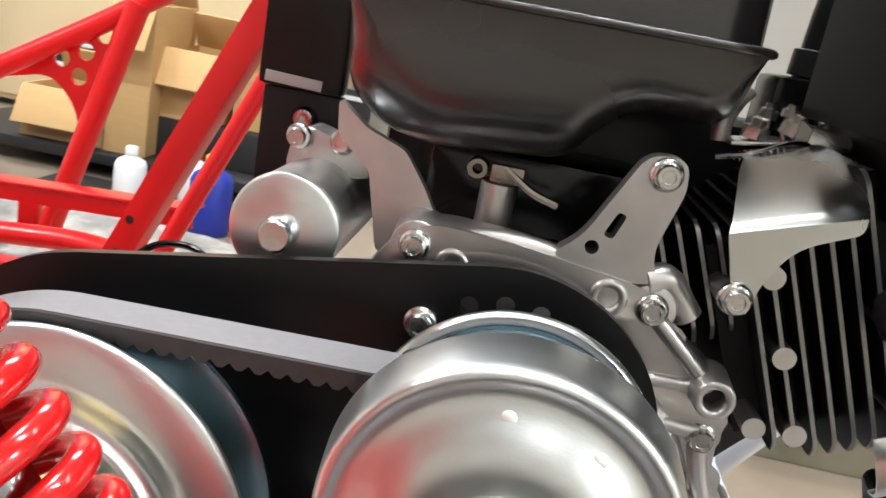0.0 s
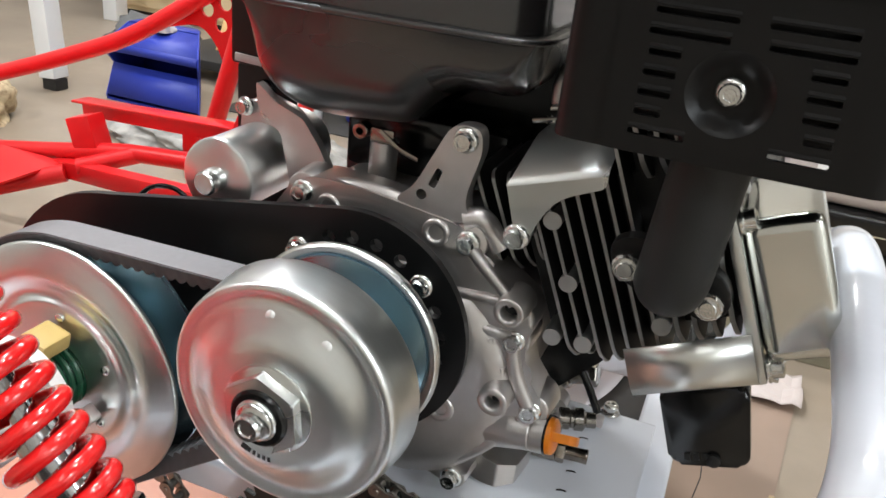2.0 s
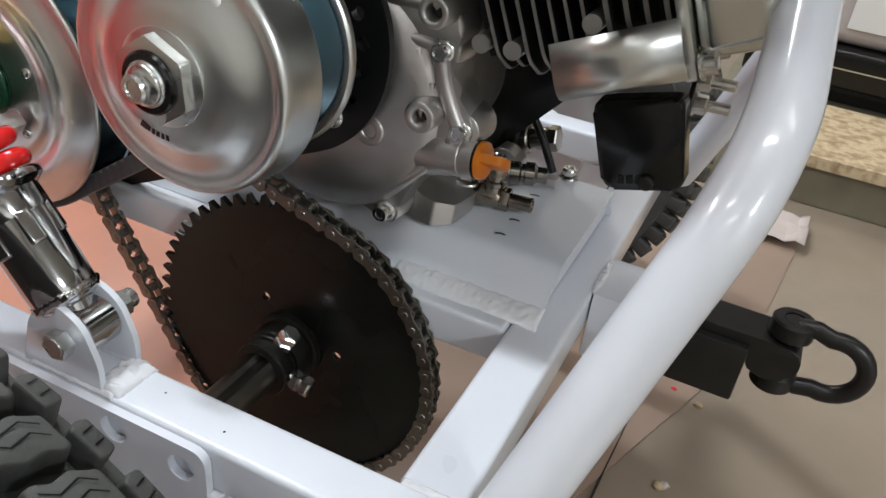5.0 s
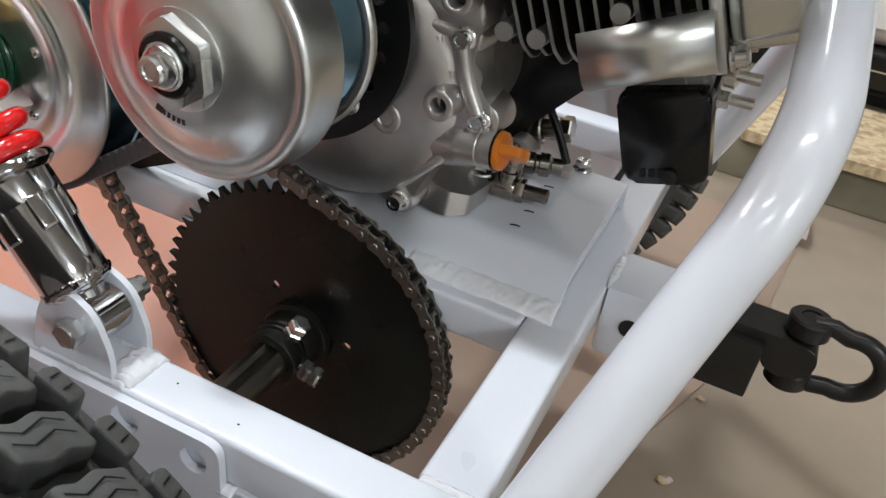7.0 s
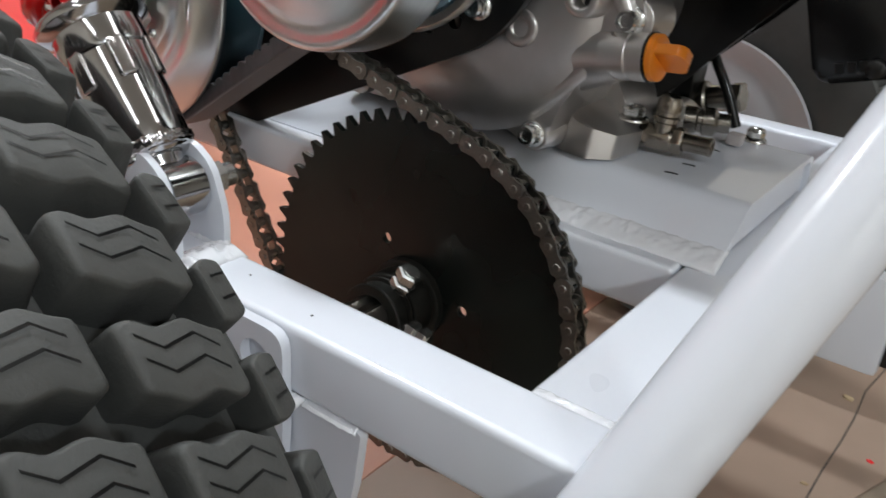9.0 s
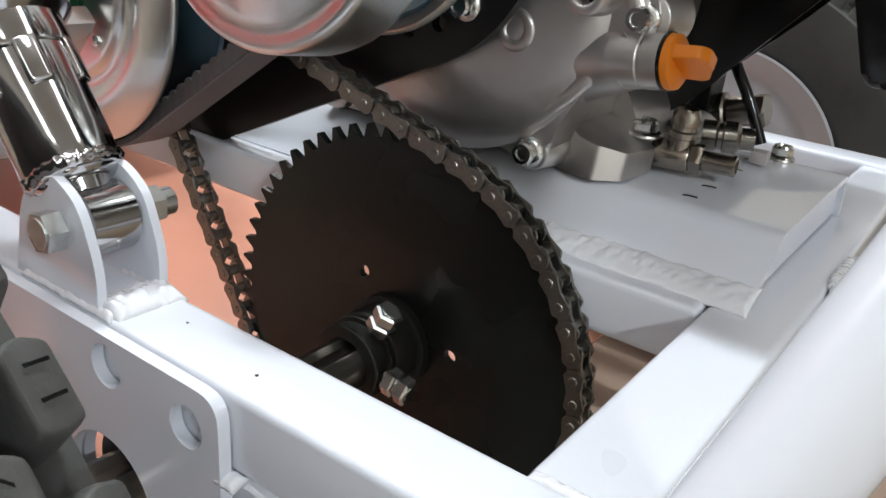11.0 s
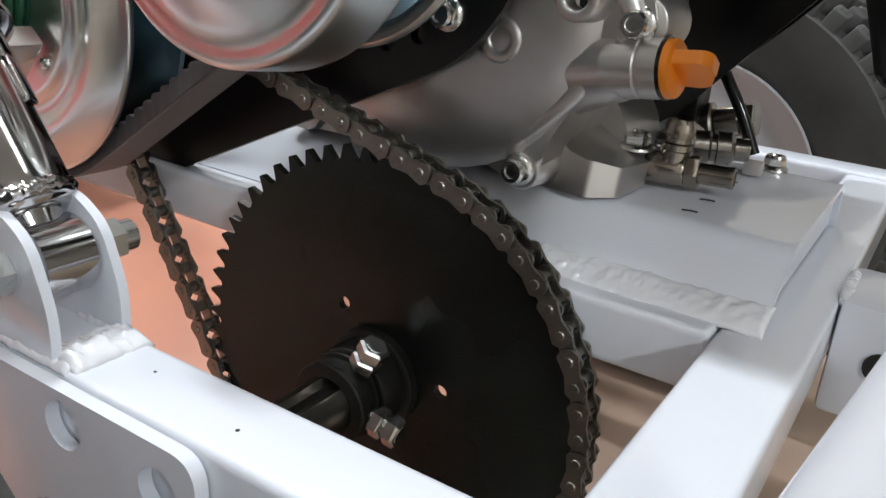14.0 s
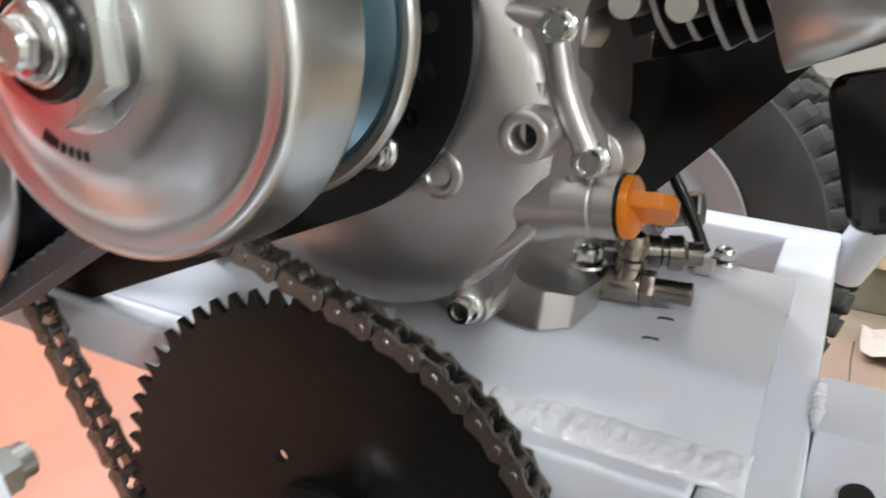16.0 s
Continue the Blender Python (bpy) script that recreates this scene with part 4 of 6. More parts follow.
lathe(bm, [(0, 0), (0.0070, 0), (0.0070, 0.0060), (0.0060, 0.0070), (0.0060, 0.0090), (0.0074, 0.0095), (0.0074, 0.0150), (0.0050, 0.0170), (0.0050, 0.0230), (0, 0.0230)], (0.1120, 0.3950, 0.2790), (0.95, 0.30, 0.05), 20)
part("hose_union", bm, AXLESTEEL, engine, "dark steel hose union", 40)
part("sensor_wire", sweep(bmesh.new(), bend([(0.098, 0.430, 0.336), (0.110, 0.421, 0.3120), (0.1229, 0.420, 0.2938), (0.1324, 0.420, 0.275)], 0.02), 0.0027, 10), PLASTIC, engine, "black cable")
part("wire_clip", box(bmesh.new(), (0.1295, 0.4160, 0.2658), (0.1375, 0.4240, 0.2720), 0.0012), LABELPAPER, engine, "pale grey cable clip")

# cylinder and head: fins across the bore axis
U = Vector((0.922, 0, 0.387))
V = Vector((0.387, 0, -0.922))
ORG = Vector((0.1031, 0, 0.4421))     # upper boss of the fin row


def fin_point(u, v, y):
    return ORG + U * u + V * v + Vector((0, y, 0))


def fin(u, v0, v1, y0, y1, thick=0.0019):
    """One cooling fin: a plate with a rounded front edge, bare metal on that edge."""
    prof = rounded([(v0, y0 + 0.004), (v0 + 0.004, y0), (v1 - 0.010, y0), (v1, y0 + 0.010), (v1, y1), (v0, y1)], 0.004, 3)
    bm, edge = bmesh.new(), bmesh.new()
    a = [bm.verts.new(fin_point(u - thick / 2, v, y)) for v, y in prof]
    b = [bm.verts.new(fin_point(u + thick / 2, v, y)) for v, y in prof]
    bm.faces.new(a), bm.faces.new(b)
    for k in range(len(a)):
        bm.faces.new((a[k], a[(k + 1) % len(a)], b[(k + 1) % len(a)], b[k]))
    f = part("cooling_fin", bm, FINBLACK, engine)
    rings = []
    for v, y in prof[:-4]:
        oy, ov = (1.0 if y < y0 + 0.0095 else 0.0), (1.0 if v > v1 - 0.0095 else 0.0)
        rings.append([edge.verts.new(fin_point(u + d * thick * 0.42, v - o * ov, y + o * oy)) for d, o in ((-1, -0.0006), (1, -0.0006), (1, 0.0003), (-1, 0.0003))])
    for p, q in zip(rings, rings[1:]):
        for i in range(4):
            edge.faces.new((p[i], p[(i + 1) % 4], q[(i + 1) % 4], q[i]))
    edge.faces.new(rings[0]), edge.faces.new(rings[-1])
    part("bare_edge", edge, FINEDGE, f, "bare metal edge")


for k in range(7):
    fin(-0.0075 + 0.0074 * k, (-0.016, -0.018, -0.020, -0.022, -0.022, -0.020, -0.034)[k], 0.081 if k > 1 else 0.076, 0.3120, 0.455)
for k in range(4):
    fin(-0.0150 - 0.0074 * k, -0.020 - 0.003 * k, 0.030, 0.3260, 0.40)
for k in range(5):
    fin(0.0470 + 0.0084 * k, 0.036 - 0.002 * k, 0.074, 0.3130 + 0.001 * k, 0.455, 0.0026)
    fin(0.0470 + 0.0084 * k, -0.055, -0.010, 0.3130 + 0.001 * k, 0.40, 0.0026)
bm = bmesh.new()
for lo, hi in (((-0.020, -0.012), (0.040, 0.070)), ((0.040, -0.030), (0.080, 0.066))):
    c = [fin_point(u, v, y) for u in (lo[0], hi[0]) for v in (lo[1], hi[1]) for y in (0.3300, 0.42)]
    bmesh.ops.convex_hull(bm, input=[bm.verts.new(p) for p in c])
part("cylinder_block", bm, FINBLACK, engine, "black painted cylinder block")
for u, v in ((0, 0), (0, 0.0327), (0, 0.0657), (-0.0150, 0.060), (-0.0170, 0.004), (0.040, 0.024), (0.040, 0.060)):
    p = fin_point(u, v, 0.3112)
    part("casting_boss", rod(bmesh.new(), p, p + Vector((0, 0.03, 0)), 0.0046, seg=22), MACHINED, engine, "bare round casting boss")
# exhaust elbow
for p in ((0.1441, 0.2860, 0.4407), (0.1810, 0.2880, 0.4314)):
    place("exhaust_nut", PLAIN_BOLT, pose(*p) @ Matrix.Scale(1.0, 4), engine)
    part("exhaust_stud", rod(bmesh.new(), (p[0], p[1] - 0.009, p[2]), (p[0], 0.31, p[2]), 0.0038, soft=0.0005), BOLT, engine)
elbow = bmesh.new()
slab(elbow, rounded([(0.1335, 0.447), (0.140, 0.4300), (0.184, 0.4200), (0.1915, 0.4300), (0.1860, 0.4430), (0.1450, 0.4530)], 0.009), 0.2900, 0.2990, soft=0.001)
part("exhaust_flange", elbow, HEATBLACK, engine)
part("exhaust_elbow", sweep(bmesh.new(), bend([(0.1625, 0.300, 0.4370), (0.1640, 0.2760, 0.4390), (0.1700, 0.2760, 0.5080)], 0.022, 8), 0.0156, 26), ELBOW, engine, "matt black exhaust elbow")
# muffler with louvred guard
bm = bmesh.new()
box(bm, (0.122, 0.262, 0.504), (0.222, 0.345, 0.5640), 0.014, None, 4)
part("muffler", bm, HEATBLACK, engine)


def guard_slots():
    rows = []
    for k, (w0, w1) in enumerate(((0.1395, 0.1675), (0.1385, 0.1660), (0.1395, 0.1510), (0.1390, 0.1505), (0.1385, 0.1500), (0.1385, 0.1480), (0.1376, 0.1580))):
        z = 0.5522 - 0.0072 * k
        rows.append((w0, w1, z))
        rows.append((0.3445 - w1, 0.3445 - w0, z))
    return rows


GX0, GX1 = 0.1280, 0.2110
slots = [rounded([(a, z - 0.0011), (b, z - 0.0011), (b, z + 0.0011), (a, z + 0.0011)], 0.0010, 3) for a, b, z in guard_slots()]
KX, KZ = 0.1697, 0.5275
guard = part("muffler_guard", slab(bmesh.new(), rounded([(GX0, 0.5010), (GX1, 0.5010), (GX1, 0.5655), (GX0, 0.5655)], [0.003, 0.003, 0, 0]), 0.2470, 0.2490, slots + [circle(KX, KZ, 0.0150, 36)]), HEATBLACK, engine, "black louvred muffler guard", 30)
for a, b, z in guard_slots():
    bm = bmesh.new()
    vs = [bm.verts.new(v) for v in ((a, 0.2472, z + 0.0011), (b, 0.2472, z + 0.0011), (b, 0.24665, z + 0.0020), (a, 0.24665, z + 0.0020), (a, 0.2471, z + 0.0034), (b, 0.2471, z + 0.0034))]
    bm.faces.new(vs[:4]), bm.faces.new((vs[3], vs[2], vs[5], vs[4]))
    part("louvre", bm, HEATBLACK, guard)
part("dimple", lathe(bmesh.new(), [(0.0152, 0.2468), (0.0140, 0.2476), (0.0110, 0.2510), (0.0080, 0.2532), (0.0060, 0.2536), (0, 0.2536)][::-1], (KX, 0, KZ), (0, 1, 0), 40), HEATBLACK, guard)
place("guard_screw", SMALL_BOLT, pose(KX, 0.2530, KZ), guard, "bright socket screw")
for s, x in ((1, GX0), (-1, GX1)):
    bm = bmesh.new()
    pts = bend([(x + s * 0.002, 0.248, 0), (x - s * 0.019, 0.248, 0), (x - s * 0.019, 0.356, 0)], 0.030, 8)
    lo = [bm.verts.new((p.x, p.y, 0.5010)) for p in pts]
    hi = [bm.verts.new((p.x, p.y, 0.5655)) for p in pts]
    for k in range(len(pts) - 1):
        bm.faces.new((lo[k], lo[k + 1], hi[k + 1], hi[k]))
    part("guard_side", bm, HEATBLACK, guard, "", 60)
bm = bmesh.new()
slab(bm, rounded([(0.2455, 0.1085), (0.2455, 0.2305), (0.356, 0.2305), (0.356, 0.1085)], [0.028, 0.028, 0.004, 0.004], 8), 0.5665, 0.640, m=Matrix(((0, 0, 1, 0), (1, 0, 0, 0), (0, 1, 0, 0), (0, 0, 0, 1))))
part("guard_top", bm, HEATBLACK, guard)
bm = bmesh.new()
slab(bm, rounded([(0.2440, 0.1070), (0.2440, 0.2320), (0.356, 0.2320), (0.356, 0.1070)], [0.028, 0.028, 0.004, 0.004], 8), 0.5652, 0.5668, m=Matrix(((0, 0, 1, 0), (1, 0, 0, 0), (0, 1, 0, 0), (0, 0, 0, 1))))
part("guard_seam", bm, SATINBLACK, guard)

# fuel tank: two pressed shells and a seam
def tank_ring(x0, x1, y0, y1, z, r, m=10):
    pts = rounded([(x0, y0), (x1, y0), (x1, y1), (x0, y1)], r, m)
    return [(x, y, z) for x, y in pts]


def shell(bm, rings):
    loops = [[bm.verts.new(v) for v in r] for r in rings]
    for p, q in zip(loops, loops[1:]):
        for k in range(len(p)):
            bm.faces.new((p[k], p[(k + 1) % len(p)], q[(k + 1) % len(p)], q[k]))
    bm.faces.new(loops[0]), bm.faces.new(loops[-1])
    return bm


TY0, TY1, SEAM = 0.3160, 0.515, 0.5215
bm = bmesh.new()
low_outline = rounded([(-0.0765, SEAM), (0.0820, SEAM), (0.0790, 0.4905), (0.0440, 0.4915), (0.0300, 0.4830), (0.0190, 0.4670), (-0.0340, 0.4620), (-0.0560, 0.4650), (-0.0745, 0.4790)], [0, 0, 0.014, 0.012, 0.010, 0.014, 0.014, 0.014, 0.016], 7)
loops = []
for k in range(9):
    ang = math.pi / 2 * k / 8
    i, y = 0.026 * (1 - math.sin(ang)), TY0 + 0.026 * (1 - math.cos(ang))
    loops.append([bm.verts.new((0.003 + (x - 0.003) * (1 - (i / 0.08) * (SEAM - z) / 0.06), y * 1.0 + 0.0, SEAM - (SEAM - z) * (1 - i / 0.052))) for x, z in low_outline])
loops.append([bm.verts.new((x, TY1, z)) for x, z in low_outline])
for p, q in zip(loops, loops[1:]):
    for k in range(len(p)):
        bm.faces.new((p[k], p[(k + 1) % len(p)], q[(k + 1) % len(p)], q[k]))
bm.faces.new(loops[0]), bm.faces.new(loops[-1])
tank = part("fuel_tank", bm, GLOSSBLACK, engine, "gloss black pressed steel fuel tank", 60)
part("seam", shell(bmesh.new(), [tank_ring(-0.0800 - e, 0.0860 + e, TY0 - 0.004 - e, TY1 + 0.004 + e, z, 0.024) for e, z in ((0.0, SEAM - 0.0018), (0.0012, SEAM - 0.0008), (0.0012, SEAM + 0.0008), (0.0, SEAM + 0.0018))]), GLOSSBLACK, tank, "rolled tank seam", 60)
part("upper_shell", shell(bmesh.new(), [tank_ring(-0.0765 + d, 0.0820 - d, TY0 + d, TY1 - d, z, 0.024) for d, z in ((0.0, SEAM + 0.002), (0.001, 0.560), (0.003, 0.590), (0.010, 0.606), (0.028, 0.614))]), GLOSSBLACK, tank, "", 60)
# starter motor
starter = part("starter_motor", lathe(bmesh.new(), [(0, 0), (0.0205, 0), (0.0222, 0.0012), (0.0226, 0.0030), (0.0226, 0.0050), (0.0220, 0.0056), (0.0220, 0.090), (0.0, 0.090)], (-0.0845, 0.3070, 0.4225), (0, 1, 0), 56), SPUN, engine, "polished steel starter motor")
part("starter_nose", lathe(bmesh.new(), [(0, 0.0120), (0.0056, 0.0120), (0.0068, 0.0105), (0.0070, 0.0), (0.0, 0.0)], (-0.0845, 0.3070, 0.4225), (0, -1, 0), 28), BOLT, starter)
bm = bmesh.new()
slab(bm, rounded([(-0.100, 0.436), (-0.098, 0.452), (-0.092, 0.458), (-0.070, 0.452), (-0.060, 0.440)], 0.005), 0.352, 0.372, soft=0.001)
part("starter_clamp", bm, CAST, starter)
place("clamp_bolt", SMALL_BOLT, pose(-0.0945, 0.350, 0.4530), starter)
place("clamp_bolt", SMALL_BOLT, pose(-0.0740, 0.345, 0.4550), starter)
# tank leg between starter and cover
bm = bmesh.new()
slab(bm, rounded([(-0.075, 0.475), (-0.062, 0.465), (-0.045, 0.459), (-0.035, 0.446), (-0.026, 0.431), (-0.0505, 0.4145), (-0.0585, 0.448), (-0.0735, 0.4605)], 0.003, 3), 0.330, 0.336)
part("tank_leg", bm, CAST, engine, "grey cast tank support")
# choke and governor parts under the tank
bm = bmesh.new()
pipe(bm, (-0.0155, 0.3400, 0.4560), (-0.0155, 0.3480, 0.4560), 0.0045, 0.0022)
box(bm, (-0.010, 0.342, 0.4515), (0.004, 0.345, 0.4590), 0.001)
sweep(bm, bend([(-0.004, 0.343, 0.458), (0.008, 0.342, 0.450), (0.020, 0.341, 0.4470)], 0.005), 0.0018, 8)
part("choke_lever", bm, BRONZE, engine, "small brass choke lever", 30)
part("intake_post", rod(bmesh.new(), (-0.0055, 0.352, 0.427), (-0.0055, 0.352, 0.451), 0.0080, soft=0.001), CAST, engine)
# added black block, keeps the bright wall from showing behind tank and fins
part("dark_backing_block", box(bmesh.new(), (-0.072, 0.4310, 0.385), (0.150, 0.500, 0.4900), 0.012), SATINBLACK, engine, "black block added to close the gap behind tank and fins")
bm = bmesh.new()
box(bm, (-0.040, 0.372, 0.424), (0.060, 0.4305, 0.4605), 0.006)
part("carburettor", bm, PLASTIC, engine)
# black control box beside the tank
bm = bmesh.new()
box(bm, (-0.1262, 0.3800, 0.4686), (-0.0860, 0.3950, 0.5800), 0.003)
box(bm, (-0.1240, 0.3840, 0.3800), (-0.0860, 0.3950, 0.4684), 0.002)
control = part("control_box", bm, SATINBLACK, engine, "black key switch box")
bm = bmesh.new()
box(bm, (-0.1222, 0.3785, 0.4702), (-0.0950, 0.3799, 0.4752), 0.0004, Matrix.Translation((-0.108, 0.379, 0.4727)) @ Matrix.Rotation(radians(2), 4, "Y") @ Matrix.Translation((0.108, -0.379, -0.4727)))
part("label_plate", bm, LABELPAPER, control, "grey printed label")
bm = bmesh.new()
lathe(bm, [(0.006, 0), (0.006, 0.003), (0.0045, 0.005), (0, 0.0055)], (-0.1020, 0.3840, 0.4560), (0, -1, 0), 20)
part("key_knob", bm, CHROME, control)

# bent zinc deflector over the fins
bm = bmesh.new()
face = rounded([(0.0805, 0.4570), (0.0890, 0.4290), (0.0950, 0.4290), (0.0965, 0.4400), (0.1050, 0.4560), (0.1265, 0.4660), (0.1265, 0.4720)], [0.001, 0.006, 0.006, 0.006, 0.010, 0.004, 0.001])
slab(bm, face, 0.3035, 0.3047)
top = [[(0.0805, 0.3030, 0.4568), (0.1265, 0.3030, 0.4722)], [(0.0815, 0.3060, 0.4596), (0.1265, 0.3060, 0.4750)], [(0.0850, 0.3300, 0.4755), (0.1265, 0.3300, 0.4875)], [(0.0900, 0.3480, 0.4815), (0.1180, 0.3480, 0.4900)]]
lo = [[bm.verts.new(v) for v in row] for row in top]
hi = [[bm.verts.new((x, y + 0.0008, z + 0.0014)) for x, y, z in row] for row in top]
for p, q in ((lo, lo), (hi, hi)):
    for k in range(3):
        bm.faces.new((p[k][0], p[k][1], p[k + 1][1], p[k + 1][0]))
for k in range(3):
    for j in (0, 1):
        bm.faces.new((lo[k][j], lo[k + 1][j], hi[k + 1][j], hi[k][j]))
bm.faces.new((lo[0][0], lo[0][1], hi[0][1], hi[0][0])), bm.faces.new((lo[3][0], lo[3][1], hi[3][1], hi[3][0]))
deflector = part("heat_deflector", bm, ZINC, engine, "bent zinc-plated sheet deflector", 30)
place("deflector_bolt", FLANGE_BOLT, pose(0.0889, 0.3034, 0.4335), deflector)
link = part("throttle_bracket", box(bmesh.new(), (0.084, 0.352, 0.4870), (0.134, 0.374, 0.4888), 0.0006, Matrix.Translation((0.1, 0, 0.4878)) @ Matrix.Rotation(radians(-10), 4, "Y") @ Matrix.Translation((-0.1, 0, -0.4878))), ZINC, engine, "zinc throttle bracket")
for x, y, z, r, h, lean in ((0.0945, 0.361, 0.4880, 0.0058, 0.0085, 0.1), (0.1085, 0.361, 0.4915, 0.0056, 0.0090, 0.35), (0.1230, 0.366, 0.4935, 0.0050, 0.0060, 0.0)):
    bm = bmesh.new()
    lathe(bm, [(0, 0), (r, 0), (r, h * 0.6), (r * 0.62, h * 0.66), (r * 0.60, h), (0.0020, h + 0.001), (0, h + 0.001)], (x, y, z), (lean, 0, 1), 6)
    part("linkage_nut", bm, BOLT, link, "", 25)
bm = bmesh.new()
box(bm, (0.1130, 0.350, 0.4880), (0.1290, 0.364, 0.4975), 0.0012, Matrix.Translation((0.12, 0, 0.49)) @ Matrix.Rotation(radians(8), 4, "Y") @ Matrix.Translation((-0.12, 0, -0.49)))
rod(bm, (0.129, 0.357, 0.4920), (0.1350, 0.357, 0.4925), 0.0034, seg=12)
part("swivel_clamp", bm, ZINC, link, "zinc cable clamp with screw")
part("throttle_arm", sweep(bmesh.new(), bend([(0.0905, 0.372, 0.5080), (0.0870, 0.372, 0.5030), (0.0830, 0.372, 0.4930), (0.0840, 0.372, 0.4840)], 0.006), 0.0042, 14), CAST, engine, "bare metal throttle arm")
for x, z, h in ((0.0985, 0.4970, 0.0065), (0.1075, 0.4990, 0.0055)):
    bm = bmesh.new()
    lathe(bm, [(0, 0), (0.0040, 0), (0.0040, h * 0.6), (0.0024, h * 0.7), (0.0024, h), (0, h)], (x, 0.3640, z), (0.1, 0, 1), 6)
    rod(bm, (x, 0.3640, z - 0.010), (x, 0.3640, z + 0.001), 0.0022, seg=10)
    part("linkage_nut", bm, BOLT, link, "", 25)
bm = bmesh.new()
slab(bm, rounded([(0.1080, 0.4790), (0.1140, 0.4790), (0.1150, 0.4960), (0.1090, 0.5000)], 0.002), 0.3520, 0.3535)
part("throttle_lever", bm, CAST, link)
bm = bmesh.new()
sweep(bm, bend([(0.078, 0.346, 0.4790), (0.092, 0.344, 0.4830), (0.108, 0.350, 0.4905), (0.120, 0.352, 0.4900)], 0.005), 0.0013, 8)
part("linkage_rod", bm, CHROME, link)
coil2 = [(0.084 + 0.020 * k / 60, 0.347 + 0.0022 * math.cos(k * 0.9), 0.4800 + 0.006 * k / 60 + 0.0022 * math.sin(k * 0.9)) for k in range(61)]
part("governor_spring", sweep(bmesh.new(), coil2, 0.0005, 6), CHROME, link)
bm = bmesh.new()
box(bm, (0.1080, 0.4000, 0.4880), (0.1550, 0.4395, 0.5160), 0.004)
airbox = part("air_box", bm, PLASTIC, engine, "black plastic air box")
part("inlet_hose", sweep(bmesh.new(), bend([(0.132, 0.420, 0.510), (0.134, 0.420, 0.560), (0.150, 0.425, 0.640)], 0.03), 0.0125, 20), SATINBLACK, airbox, "black rubber inlet hose")
part("hose_clamp", pipe(bmesh.new(), (0.132, 0.420, 0.5165), (0.1325, 0.420, 0.5290), 0.0150, 0.0126), DARKSTEEL, airbox)
bm = bmesh.new()
slab(bm, [(0.085, 0.2790), (0.1000, 0.2900), (0.1500, 0.3470), (0.1900, 0.3950), (0.1800, 0.3860), (0.1275, 0.3630), (0.0850, 0.3500)], 0.4000, 0.4030)
part("lower_shroud", bm, PLASTIC, engine, "black sheet engine shroud")
bm = bmesh.new()
slab(bm, [(0.090, 0.2900), (0.1300, 0.3300), (0.1900, 0.3960), (0.2000, 0.4300), (0.0900, 0.4300)], 0.4560, 0.4590)
part("back_shroud", bm, PLASTIC, engine, "black sheet engine shroud")
# lower exhaust plate, rocker cover
bm = bmesh.new()
pts = [(0.2962, 0.0020), (0.2960, -0.0010), (0.2961, -0.0040), (0.2965, -0.0070), (0.2974, -0.0095), (0.2990, -0.0115), (0.3020, -0.0130), (0.3060, -0.0136)]
e0, e1 = Vector((0.1500, 0, 0.3925)), Vector((0.2020, 0, 0.4165))
dn = Vector((0.35, 0, -0.94))
l0 = [bm.verts.new(e0 + dn * (0.012 + -s) + Vector((0, y, 0))) for y, s in pts]
l1 = [bm.verts.new(e1 + dn * (0.012 + -s) + Vector((0, y, 0))) for y, s in pts]
f0 = [bm.verts.new(e0 - dn * 0.001 + Vector((0, 0.2968, 0))), bm.verts.new(e1 - dn * 0.001 + Vector((0, 0.2968, 0)))]
bm.faces.new((f0[0], f0[1], l1[0], l0[0]))
for k in range(len(pts) - 1):
    bm.faces.new((l0[k], l0[k + 1], l1[k + 1], l1[k]))
low = part("lower_heat_plate", bm, ZINC, engine, "curled zinc-plated heat plate", 60)
mod = low.modifiers.new("sheet", "SOLIDIFY")
mod.thickness = 0.0012
HEAD = Matrix(((U.x, 0, -V.x, 0.1835), (0, 1, 0, 0), (U.z, 0, -V.z, 0.4600), (0, 0, 0, 1)))
bm = bmesh.new()
box(bm, (-0.003, 0.3030, -0.075), (0.0025, 0.3900, 0.008), 0.0015, HEAD)
flange = part("cover_flange", bm, ZINC, engine)
bm = bmesh.new()
box(bm, (0.0028, 0.3080, -0.068), (0.0370, 0.3840, 0.001), 0.007, HEAD, 4)
part("rocker_cover", bm, POLISHED, engine, "pressed zinc rocker cover")
for v, y in ((0.003, 0.3075), (-0.070, 0.3100), (-0.071, 0.340), (-0.060, 0.395)):
    p = HEAD @ Vector((0.003, y, v))
    bm = bmesh.new()
    lathe(bm, [(0.0068, 0), (0.0068, 0.0012), (0.0048, 0.002), (0.0048, 0.0065), (0.003, 0.0075), (0, 0.0075)], p, U, 12)
    part("cover_bolt", bm, BOLT, flange)
bm = bmesh.new()
box(bm, (0.2060, 0.366, 0.3480), (0.2085, 0.382, 0.3900), 0.0008)
bracket = part("cover_bracket", bm, SATINBLACK, engine, "narrow black bracket")
for y, z in ((0.3690, 0.3720), (0.3770, 0.3570)):
    bm = bmesh.new()
    rod(bm, (0.2086, y, z), (0.2270, y, z + 0.001), 0.0030, seg=12, soft=0.0004)
    lathe(bm, [(0, 0), (0.0064, 0), (0.0064, 0.0012), (0.0054, 0.0013), (0.0054, 0.0060), (0.0046, 0.0066), (0, 0.0066)], (0.2087, y, z), (1, 0, 0.05), 6)
    part("bracket_bolt", bm, BOLT, bracket, "bright bolt with nut", 25)
bm = bmesh.new()
rod(bm, (0.0850, 0.4500, 0.2740), (0.1060, 0.4500, 0.2800), 0.0105, seg=20, soft=0.001)
